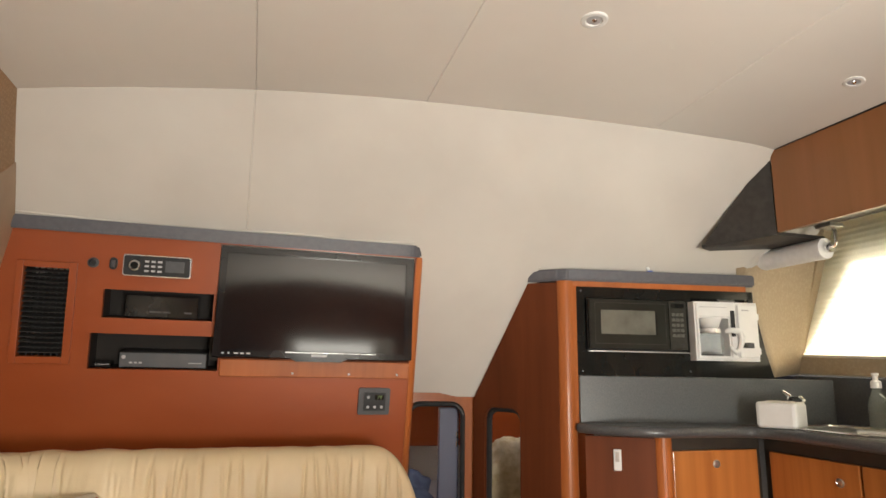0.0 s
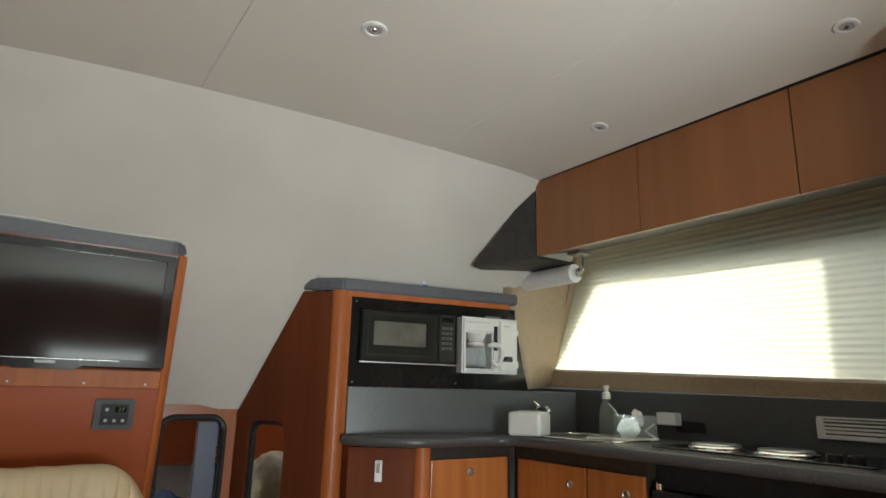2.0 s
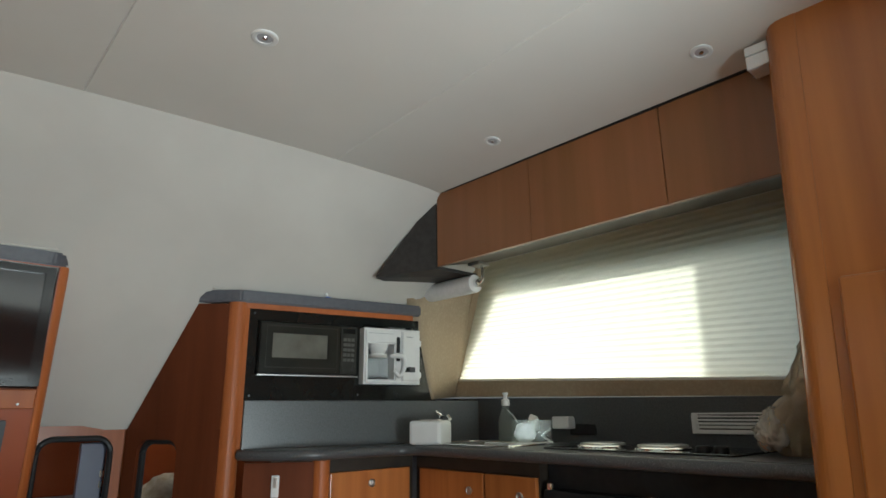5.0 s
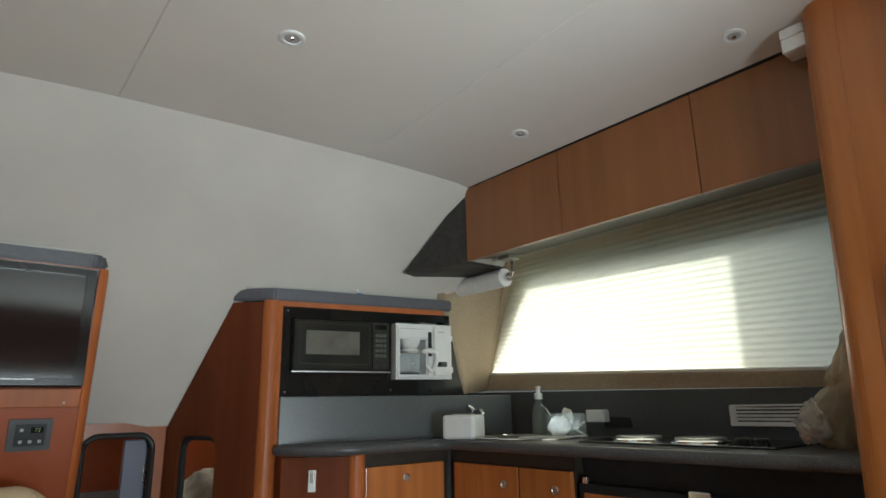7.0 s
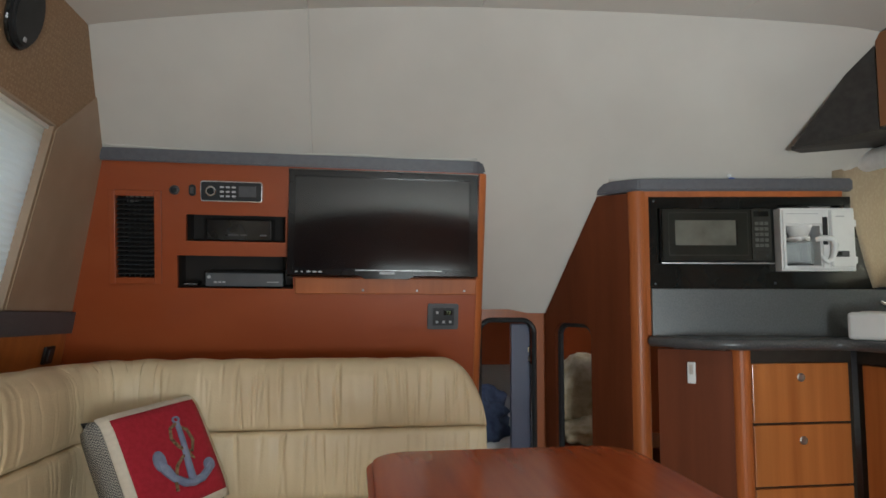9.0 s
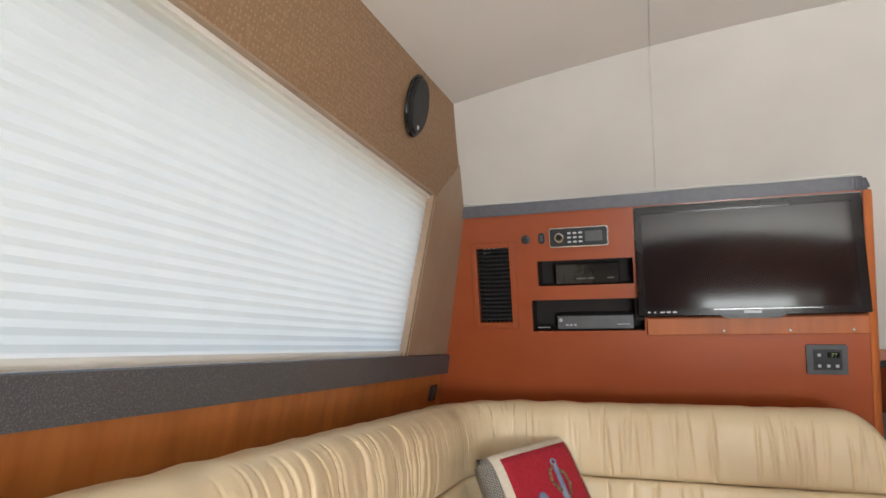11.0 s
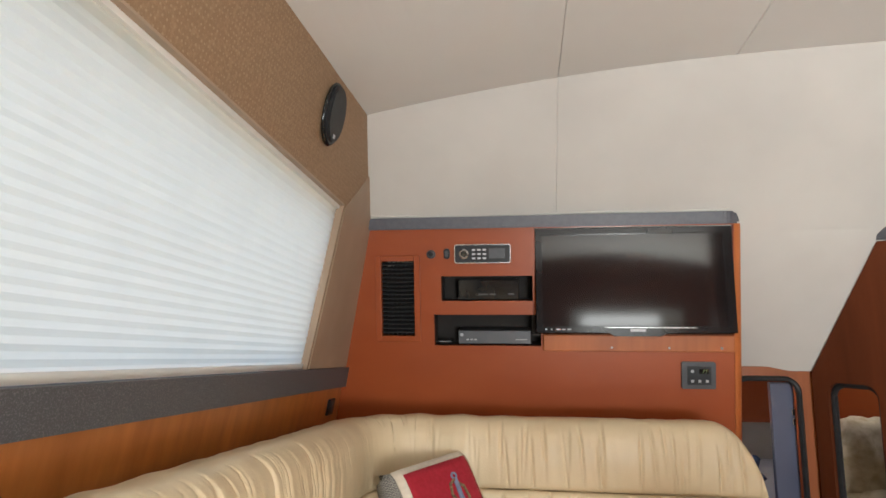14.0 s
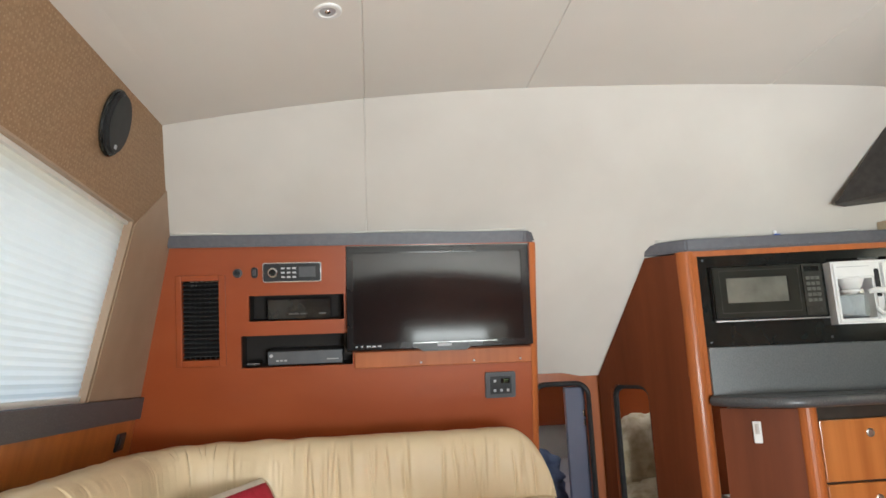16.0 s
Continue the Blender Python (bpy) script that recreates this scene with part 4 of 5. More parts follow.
part("lid", lathe(B(), [(0.040, ZB + 0.107), (0.040, ZB + 0.114), (0.02, ZB + 0.117)], 20, (3.484, 4.448, 0)), WHITE, car)
grip = [(3.527, ZB + 0.104), (3.555, ZB + 0.110), (3.590, ZB + 0.107), (3.600, ZB + 0.090), (3.598, ZB + 0.068), (3.585, ZB + 0.040), (3.570, ZB + 0.030), (3.556, ZB + 0.040), (3.545, ZB + 0.050)]
bm = tube(B(), [(x, 4.414, z) for x, z in grip], [0.008, 0.010, 0.011, 0.011, 0.011, 0.010, 0.009, 0.008, 0.007], 10)
part("handle", bm, WHITE, car, "white looped handle", smooth=True)
clip = thing("small_clip", "tiny blue clip lying on the grey cap rail", "clip", pose(3.22, 4.475, 1.464))
part("tab", boxed(-0.006, 0.014, -0.006, 0.006, 0.0, 0.012, 0.002), mat("blue_plastic", (0.05, 0.12, 0.5), 0.4, 0, (0.06, 0.14, 0.55), (20, 20, 20)), clip)
part("ball", lathe(B(), [(0.003, 0.012), (0.007, 0.017), (0.007, 0.022), (0.003, 0.027)], 12, (-0.004, 0, -0.001)), WHITE, clip)

# ---- base units ----
base = thing("corner_base_unit", "cherry galley corner unit with a white latch", "cabinet")
part("angled_panel", plane_wall(B(), (2.925, 4.47), (3.125, 4.335), 0.0, 0.875, None, 0.03, 0.02), CHERRY_DARK, base, "cherry angled panel with shade in its colour")
part("post", lathe(B(), [(0.030, 0.0), (0.030, 0.879)], 20, (3.145, 4.345, 0)), CHERRY_POST, base, "rounded cherry post")
ang = math.degrees(math.atan2(4.335 - 4.47, 3.125 - 2.925))
lt = part("latch", boxed(-0.013, 0.013, -0.008, 0.0, -0.035, 0.035, 0.003), WHITE, base, "ivory pull latch", pose(3.012, 4.41, 0.80, 0, 0, ang))
part("latch_slot", boxed(-0.006, 0.006, -0.010, -0.007, -0.005, 0.027, 0.001), STEEL, lt)


def knob(parent, m):
    k = part("pull", lathe(B(), [(0.013, 0.0), (0.014, -0.004), (0.011, -0.006), (0.009, -0.003)], 18, (0, 0, 0), "y"), STEEL, parent, "round steel finger pull", m)
    return k


dr = thing("drawer_unit", "cherry galley drawer unit under the counter", "cabinet")
part("carcass", boxed(3.175, 3.555, 4.352, 4.47, 0.0, 0.878), PLINTH, dr, "recessed carcass, gap shade and haze in its brown")
for z0, z1 in ((0.645, 0.835), (0.445, 0.638), (0.245, 0.438), (0.10, 0.238)):
    d = part("drawer_front", boxed(3.178, 3.528, 4.334, 4.352, z0, z1, 0.003), CHERRY_DOOR, dr)
    knob(d, pose(3.35, 4.334, z1 - 0.045 if z1 > 0.7 else z1 - 0.05))
cu = thing("sink_cupboard", "cherry double cupboard under the galley sink", "cabinet")
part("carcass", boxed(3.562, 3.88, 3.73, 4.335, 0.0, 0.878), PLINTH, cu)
for y0, y1, ky in ((3.965, 4.298, 4.03), (3.735, 3.957, 3.80)):
    d = part("door", boxed(3.545, 3.562, y0, y1, 0.1, 0.832, 0.003), CHERRY_DOOR, cu)
    knob(d, pose(3.545, ky, 0.772, 0, 0, -90))
fr = thing("undercounter_fridge", "undercounter fridge with a cherry front panel and black rim", "fridge")
part("carcass", boxed(3.60, 3.88, 2.90, 3.725, 0.0, 0.87), BLACK_SATIN, fr)
fd = part("door", boxed(3.555, 3.60, 2.93, 3.715, 0.1, 0.80, 0.006), BLACK_SATIN, fr, "black framed door")
part("wood_panel", boxed(3.547, 3.556, 2.96, 3.69, 0.13, 0.775, 0.002), CHERRY_DOOR, fd)
part("latch", boxed(3.53, 3.556, 3.28, 3.34, 0.782, 0.812, 0.004), CHROME, fd, "chrome latch")
part("hinge", lathe(B(), [(0.012, 0.80), (0.012, 0.818), (0.006, 0.822)], 14, (3.57, 3.695, 0)), CHROME, fr)

# worktop: an L with a round nose
bm = B()
front = [(2.912, 4.484), (2.925, 4.44), (2.96, 4.385), (3.02, 4.325), (3.08, 4.29), (3.14, 4.278), (3.30, 4.278), (3.40, 4.272), (3.448, 4.25), (3.475, 4.20), (3.482, 4.10), (3.482, 2.86)]
for _ in range(3):
    soft_front = [front[0]]
    for (xa, ya), (xb, yb) in zip(front, front[1:]):
        soft_front += [(0.75 * xa + 0.25 * xb, 0.75 * ya + 0.25 * yb), (0.25 * xa + 0.75 * xb, 0.25 * ya + 0.75 * yb)]
    front = soft_front + [front[-1]]
slab(bm, [(x, y, 0.882) for x, y in front + [(3.93, 2.86), (3.93, 4.31), (2.925, 4.492)]], (0, 0, 0.036))
bmesh.ops.bevel(bm, geom=[e for e in bm.edges if abs(e.verts[0].co.z - e.verts[1].co.z) < 1e-5], offset=0.008, segments=3, affect="EDGES")
wt = thing("worktop", "dark speckled laminate galley worktop with rounded edge", "worktop")
part("top", bm, COUNTER, wt)
part("edge_band", tube(B(), [(x, y, 0.900) for x, y in front[1:]], 0.0172, 14), COUNTER, wt, "rounded dark edge band", smooth=True)
TOP = 0.918

# ---- things on the worktop ----
sink = thing("sink", "stainless steel sink set in the worktop", "sink")
bm = B()
o, i_ = rrect(3.53, 3.80, 3.86, 4.25, 0.05), rrect(3.56, 3.77, 3.89, 4.22, 0.04)
ov, iv, bv = [bm.verts.new((x, y, TOP + 0.003)) for x, y in o], [bm.verts.new((x, y, TOP + 0.004)) for x, y in i_], [bm.verts.new((x, y, TOP + 0.0015)) for x, y in i_]
for k in range(len(o)):
    j = (k + 1) % len(o)
    bm.faces.new((ov[k], ov[j], iv[j], iv[k]))
    bm.faces.new((iv[k], iv[j], bv[j], bv[k]))
bm.faces.new(bv)
part("rim", bm, STEEL, sink)
part("lip", tube(B(), [(x, y, TOP + 0.002) for x, y in o], 0.004, 6, True), CHROME, sink)
fa = thing("faucet", "small chrome faucet at the sink", "faucet", pose(3.645, 4.29, TOP) @ Matrix.Scale(0.8, 4))
part("base", lathe(B(), [(0.024, 0), (0.022, 0.012), (0.012, 0.018), (0.011, 0.11)], 16), CHROME, fa)
part("spout", tube(B(), [(0, 0, 0.105), (-0.01, -0.03, 0.125), (-0.03, -0.09, 0.125), (-0.035, -0.11, 0.112)], 0.009), CHROME, fa)
part("lever", tube(B(), [(0, 0, 0.11), (0.0, 0.0, 0.13), (-0.02, 0.012, 0.150)], [0.011, 0.010, 0.007]), CHROME, fa)
tb = thing("tissue_box", "plain white square tissue box on the worktop", "box", pose(3.530, 4.215, TOP, 0, 0, -62) @ Matrix.Diagonal((1.15, 1.15, 1.0, 1)))
part("carton", boxed(-0.055, 0.055, -0.055, 0.055, 0.0, 0.086, 0.011), WHITE, tb)
part("slot", boxed(-0.035, 0.035, -0.012, 0.012, 0.0872, 0.0895), CABINWALL, tb)
bt = thing("soap_bottle", "clear soap bottle with a white pump cap", "bottle", pose(3.80, 4.08, TOP))
part("bottle", lathe(B(), [(0.028, 0), (0.030, 0.01), (0.030, 0.085), (0.022, 0.11), (0.013, 0.13), (0.013, 0.14)], 20), SOAP, bt, smooth=True)
part("cap", lathe(B(), [(0.016, 0.138), (0.016, 0.16), (0.008, 0.164), (0.008, 0.178), (0.011, 0.18), (0.011, 0.188)], 16), WHITE, bt, "white cap")
part("straw", tube(B(), [(0.012, 0, 0.12), (0.02, -0.02, 0.10), (0.03, -0.03, 0.075)], 0.002, 6), WHITE, bt)
cd = thing("sponge_caddy", "clear plastic caddy holding a white scrub sponge", "caddy", pose(3.77, 3.93, TOP, 0, 0, -38))
bm = cellwall(B(), [-0.065, 0.065], [0.0, 0.085], [], lambda x, z: Vector((x, -0.04, z)), (0, 0.003, 0))
box(bm, -0.065, 0.065, 0.037, 0.04, 0, 0.085)
box(bm, -0.065, -0.062, -0.037, 0.037, 0, 0.085)
box(bm, 0.062, 0.065, -0.037, 0.037, 0, 0.085)
box(bm, -0.062, 0.062, -0.037, 0.037, 0, 0.003)
part("tray", bm, GLASS, cd)
part("sponge", lump((-0.028, -0.026, 0.040), (0.038, 0.010, 0.036), 5, 0.28, 3), PAPER, cd, "crumpled white scrub pad")
part("scourer", lump((0.012, 0.012, 0.072), (0.022, 0.014, 0.032), 9, 0.3, 3), CABINWALL, cd)
ou = thing("wall_outlet", "dark outlet plate with a white plug pushed in", "outlet", pose(3.928, 3.835, 0.984))
part("plate", boxed(-0.008, 0.0, -0.08, 0.035, -0.036, 0.036, 0.003), BLACK_SATIN, ou, "dark plate")
part("plug", boxed(-0.05, -0.008, 0.008, 0.085, -0.014, 0.030, 0.004), WHITE, ou, "white plug-in adapter")
cable = thing("charging_cable", "thin white cable lying on the worktop", "cable")
part("lead", tube(B(), [(3.882, 3.93, 0.972), (3.85, 3.95, 0.945), (3.80, 3.86, 0.925), (3.70, 3.88, TOP + 0.006), (3.65, 3.95, TOP + 0.006), (3.62, 4.02, TOP + 0.006), (3.58, 3.98, TOP + 0.006)], 0.0042, 6), WHITE, cable)
wv = thing("wall_vent", "white louvred vent in the grey backsplash", "vent", pose(3.922, 3.255, 0.996) @ Matrix.Diagonal((1, 1, 0.88, 1)))
bm = cellwall(B(), [-0.135, 0.135], [-0.04, 0.036], [(-0.115, 0.115, -0.026, 0.022)], lambda y, z: Vector((-0.002, y, z)), (-0.012, 0, 0))
bmesh.ops.bevel(bm, geom=[e for e in bm.edges if abs(e.verts[0].co.x + 0.014) < 1e-5 and abs(e.verts[1].co.x + 0.014) < 1e-5], offset=0.004, segments=2, affect="EDGES")
part("frame", bm, WHITE, wv)
part("dark_back", boxed(-0.003, -0.001, -0.116, 0.116, -0.027, 0.023), RECESS_SHADE, wv)
for k in range(4):
    z = -0.021 + 0.0125 * k
    bm = B()
    slab(bm, [(-0.003, -0.116, z + 0.005), (-0.012, -0.116, z), (-0.012, -0.116, z + 0.003), (-0.003, -0.116, z + 0.009)], (0, 0.232, 0))
    part("louvre", bm, WHITE, wv)
hob = thing("cooktop", "dark glass cooktop with two chrome-rimmed rings", "cooktop")
part("glass_top", boxed(3.575, 3.885, 3.12, 3.72, TOP + 0.0005, TOP + 0.006, 0.002), BLACK, hob)
for cx, cy, r in ((3.71, 3.590, 0.080), (3.71, 3.385, 0.081)):
    bn = part("burner", lathe(B(), [(r, TOP + 0.006), (r, TOP + 0.009), (r - 0.006, TOP + 0.012), (r - 0.012, TOP + 0.009)], 36, (cx, cy, 0)), CHROME, hob, "chrome burner rim", smooth=False)
    part("hotplate", lathe(B(), [(r - 0.010, TOP + 0.008), (r - 0.010, TOP + 0.017), (r - 0.016, TOP + 0.019), (r - 0.02, TOP + 0.0185)], 36, (cx, cy, 0)), STEEL, bn, "pale metal cover")
for cy in (3.255, 3.205):
    part("knob", lathe(B(), [(0.020, TOP + 0.006), (0.019, TOP + 0.017), (0.016, TOP + 0.020), (0.010, TOP + 0.018)], 20, (3.69, cy, 0)), BLACK_SATIN, hob, "black control knob")


def sack(c, size, seed, amp, pinch):
    """A slumped bag: folds gather towards its knotted top."""
    bm = B()
    bmesh.ops.create_icosphere(bm, subdivisions=5, radius=1.0)
    for v in bm.verts:
        n = v.co.normalized()
        up = max(0.0, n.z)
        a = math.atan2(n.y, n.x)
        k = 1 + amp * noise.fractal(n * 2.2 + Vector((seed, 1, 0)), 1.0, 2.0, 5) + (0.04 + 0.05 * up) * math.sin(a * 11 + 5 * noise.noise(n * 2 + Vector((seed, 0, 0))))
        w = 1 - pinch * up ** 1.5
        v.co = Vector((n.x * size[0] * k * w, n.y * size[1] * k * w, (n.z if n.z > -0.75 else -0.75) * size[2] * (1 + 0.12 * noise.noise(n * 3 + Vector((seed, 0, 0)))))) + Vector(c)
    z0 = min(v.co.z for v in bm.verts)
    for v in bm.verts:
        v.co.z += TOP + 0.008 - z0
    return bm


def tall_bag(c, prof, lean, seed, n=72, m=44):
    """A plastic bag standing on its base: creases fan out from the gathered top and from a waist fold."""
    bm = B()
    hs, rs = [h for h, _ in prof], [r for _, r in prof]
    rings = []
    for j in range(m + 1):
        h = hs[-1] * j / m
        r = float(np.interp(h, hs, rs))
        up = h / hs[-1]
        ring = []
        for k in range(n):
            a = 2 * math.pi * k / n
            d = Vector((math.cos(a), math.sin(a), 0))
            f = noise.fractal(Vector((d.x * 1.6 + seed, d.y * 1.6, h * 9)), 1.0, 2.0, 4)
            ridge = abs(noise.noise(Vector((d.x * 3.2 + seed, d.y * 3.2, h * 4 + 0.6 * math.sin(a * 2)))))
            waist = math.exp(-((h - 0.165 - 0.02 * math.sin(a + seed)) / 0.012) ** 2)
            fine = abs(noise.noise(Vector((d.x * 7.5 + seed, d.y * 7.5, h * 14 + 2.0 * f))))
            rr = r * (1 + 0.24 * f - (0.26 + 0.40 * up) * ridge - 0.14 * fine - 0.18 * waist)
            ring.append(bm.verts.new(Vector(c) + d * rr + Vector((lean[0] * up, lean[1] * up, h + 0.006 * f * (0 < j < m)))))
        rings.append(ring)
    for a, b in zip(rings, rings[1:]):
        for k in range(n):
            bm.faces.new((a[k], a[(k + 1) % n], b[(k + 1) % n], b[k]))
    bm.faces.new(rings[0][::-1])
    bm.faces.new(rings[-1])
    return bm


bag = thing("grocery_bag", "brown translucent plastic grocery bag standing on the worktop", "bag")
part("sack", tall_bag((3.735, 3.000, TOP + 0.0008), [(0.0, 0.078), (0.03, 0.094), (0.09, 0.098), (0.15, 0.086), (0.20, 0.068), (0.26, 0.042), (0.30, 0.020), (0.315, 0.012)], (0.0, -0.055), 3.0), BAGBROWN, bag, "crinkled brown film", smooth=True)
for k, (dx, dy, h, size, m_) in enumerate(((-0.025, 0.035, 0.045, (0.032, 0.036, 0.034), SQUASH), (0.02, -0.025, 0.055, (0.042, 0.038, 0.045), QUILT), (-0.01, 0.0, 0.115, (0.038, 0.034, 0.030), CHERRY_DARK))):
    part("grocery", lump((3.735 + dx, 3.000 + dy, TOP + h), size, 41 + k, 0.12, 3), m_, bag, smooth=True)
bag2 = thing("produce_bag", "clear plastic bag of vegetables beside the grocery bag", "bag")
part("film", sack((3.70, 3.065, 0.98), (0.06, 0.045, 0.062), 7, 0.4, 0.3), BAGFILM, bag2, "crinkled clear film", smooth=True)
for k, (dx, dy, r) in enumerate(((-0.02, 0.02, 0.022), (0.025, -0.012, 0.024), (0.0, 0.025, 0.02))):
    part("vegetable", lump((3.70 + dx * 0.7, 3.065 + dy * 0.7, TOP + 0.010 + r), (r, r, r), 11 + k, 0.15, 3), mat("pinkish_skin", (0.42, 0.16, 0.13), 0.5, 0, (0.5, 0.3, 0.18), (30, 30, 30)) if k == 0 else QUILT, bag2, smooth=True)

# ---- overhead lockers ----
for y0, y1 in ((3.653, 4.118), (3.176, 3.650), (2.850, 3.173)):
    lk = thing("overhead_locker", "cherry overhead locker above the galley window", "cabinet", group="overhead lockers")
    part("door", boxed(3.483, 3.50, y0, y1, 1.572, 1.862, 0.0015), CHERRY_OVER, lk)
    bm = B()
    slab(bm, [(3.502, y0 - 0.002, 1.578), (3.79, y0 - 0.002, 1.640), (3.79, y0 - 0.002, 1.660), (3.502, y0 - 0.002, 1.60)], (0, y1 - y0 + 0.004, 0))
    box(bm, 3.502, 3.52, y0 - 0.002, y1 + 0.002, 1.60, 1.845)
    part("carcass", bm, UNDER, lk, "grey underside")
setting(part("locker_top_trim", boxed(3.480, 3.50, 2.850, 4.12, 1.864, 1.876, 0.003), BLACK_SATIN), "dark trim above the overhead lockers", "trim")
bm = B()
slab(bm, [(3.486, 4.124, 1.865), (3.486, 4.124, 1.565), (3.352, 4.335, 1.548)], (0.014, 0.009, 0))
slab(bm, [(3.490, 4.124, 1.565), (3.356, 4.338, 1.548), (3.50, 4.42, 1.55), (3.66, 4.34, 1.562), (3.70, 4.124, 1.565)], (0, 0, 0.012))
setting(part("locker_end_panel", bm, ENDPANEL), "black three-cornered panel closing the lockers at the windscreen", "trim")
pt = thing("paper_towel_roll", "white paper towel roll on a holder under the lockers", "paper towel")
part("roll", lathe(B(), [(0.016, 4.09), (0.036, 4.091), (0.037, 4.10), (0.037, 4.40), (0.036, 4.412), (0.014, 4.413)], 28, (3.66, 0, 1.525), "y"), PAPER, pt, smooth=False)
part("bracket", tube(B(), [(3.66, 4.06, 1.600), (3.66, 4.05, 1.575), (3.66, 4.05, 1.54), (3.66, 4.058, 1.525), (3.66, 4.10, 1.525)], 0.006), CHROME, pt, "chrome arm")
part("hub", lathe(B(), [(0.018, 4.065), (0.018, 4.085), (0.010, 4.09)], 16, (3.66, 0, 1.525), "y"), CHROME, pt)
part("mount", boxed(3.63, 3.69, 4.04, 4.10, 1.592, 1.606, 0.002), STEEL, pt)

# ---- tall cupboard at the end of the galley ----
tall = thing("tall_cupboard", "tall cherry cupboard with a rounded corner post", "cabinet")
part("inboard_panel", boxed(3.372, 3.392, 2.17, 2.802, 0.0, 1.90), CHERRY_TALL, tall)
bm = B()
slab(bm, [(3.40, 2.87, 0), *[(3.412 - 0.042 * math.sin(radians(a)), 2.828 + 0.042 * math.cos(radians(a)), 0) for a in ramp(0, 90, 8)], (3.37, 2.798, 0), (3.40, 2.798, 0)], (0, 0, 1.90))
part("post", bm, CHERRY_TALL, tall, "rounded cherry post")
part("forward_panel", boxed(3.402, 3.86, 2.85, 2.87, 0.0, 1.88), CHERRY_V, tall)
td = part("door", boxed(3.352, 3.372, 2.20, 2.775, 0.08, 1.285, 0.006), CHERRY_TALL, tall, "raised lighter cherry door")
knob(td, pose(3.352, 2.30, 0.75, 0, 0, -90))
part("aft_panel", boxed(3.392, 3.86, 2.17, 2.19, 0.0, 1.88), CHERRY_V, tall)
# the cupboard's forward end spreads a little towards its foot
for o in tall.children_recursive:
    if o.type == "MESH" and o.name.split(".")[0] in ("post", "forward_panel", "inboard_panel", "door"):
        for v in o.data.vertices:
            if v.co.y > 2.7:
                v.co.y += 0.046 * max(0.0, 1.9 - v.co.z) - 0.024
sn = thing("white_sensor", "small white two-part box fixed high on the cupboard", "sensor", pose(3.425, 2.868, 1.815))
part("body", boxed(-0.03, 0.03, -0.022, 0.03, 0.0, 0.034, 0.003), WHITE, sn)
part("cover", boxed(-0.03, 0.03, -0.022, 0.03, 0.036, 0.06, 0.003), WHITE, sn)

# ---- ceiling downlights ----
first = None
for x, y in ((1.666, 3.83), (2.56, 3.735), (3.335, 3.675), (3.365, 2.985)):
    z = ceil_z(x, y)
    slope = math.degrees(math.atan(0.156 * (x - 2.32)))
    m = pose(x, y, z, 0, slope, 0)
    if first is None:
        first = thing("ceiling_downlight", "white recessed ceiling downlight, switched off", "ceiling light", m, "ceiling downlights")
        part("ring", lathe(B(), [(0.034, 0.004), (0.034, -0.002), (0.031, -0.004), (0.022, -0.004), (0.019, 0.0)], 32), WHITE, first, smooth=False)
        part("lens", lathe(B(), [(0.020, 0.0), (0.020, -0.001), (0.009, -0.002)], 24), LEAD_GREY, first, "grey lens")
        part("bulb", lathe(B(), [(0.008, -0.002), (0.007, -0.004), (0.003, -0.005)], 16), CHROME, first)
    else:
        copy_thing(first, m @ Matrix.Scale(0.8, 4) if x > 3 else m)

# ---- port side things ----
c = port_at(4.018, 1.698)
spk = thing("wall_speaker", "oval black speaker grille on the tan vinyl", "speaker", Matrix.Translation(c) @ pose(0, 0, 0, 0, math.degrees(math.atan(0.2)), 0))
bm = B()
ell = [(0.082 * math.cos(2 * math.pi * k / 40), 0.062 * math.sin(2 * math.pi * k / 40)) for k in range(40)]
slab(bm, [(0.0, y * 1.0, v) for v, y in ell], (0.022, 0, 0))
bmesh.ops.bevel(bm, geom=[e for e in bm.edges if abs(e.verts[0].co.x - 0.022) < 1e-5 and abs(e.verts[1].co.x - 0.022) < 1e-5], offset=0.008, segments=3, affect="EDGES")
part("grille", bm, BLACK_SATIN, spk)
part("rim", tube(B(), [(0.006, y * 1.02, v * 1.02) for v, y in ell], 0.005, 6, True), BLACK, spk)
part("badge", boxed(0.021, 0.0245, -0.004, 0.006, -0.066, -0.056), LEAD_GREY, spk, "tiny pale badge")
sp = port_at(4.60, 0.865)
sl = thing("wall_switch", "small black switch on the cherry side panel", "switch", Matrix.Translation(sp) @ pose(0, 0, 0, 0, math.degrees(math.atan(0.2)), 0))
part("plate", boxed(-0.002, 0.008, -0.03, 0.03, -0.028, 0.028, 0.003), BLACK_SATIN, sl)
part("rocker", boxed(0.007, 0.012, -0.014, 0.014, -0.018, 0.018, 0.002), CHARCOAL, sl)

# ---- L-shaped leather settee ----
def bisect_left(a, x):
    lo, hi = 0, len(a)
    while lo < hi:
        k = (lo + hi) // 2
        if a[k] < x:
            lo = k + 1
        else:
            hi = k
    return lo


settee = thing("settee", "cream ruched leather L-shaped settee", "sofa")


def settee_path(off):
    """Plan line of the settee's back, off metres in front of the wall."""
    pts = [(2.315, 4.56 - off)]
    R = 0.30
    cx, cy = 1.02 + R + 0.0, 4.56 - R
    for a in ramp(0, 90, 10):
        rr = R - off
        pts.append((cx - rr * math.sin(radians(a)), cy + rr * math.cos(radians(a))))
    pts.append((1.02 + off, 1.4))
    return [Vector((*p, 0)) for p in pts]


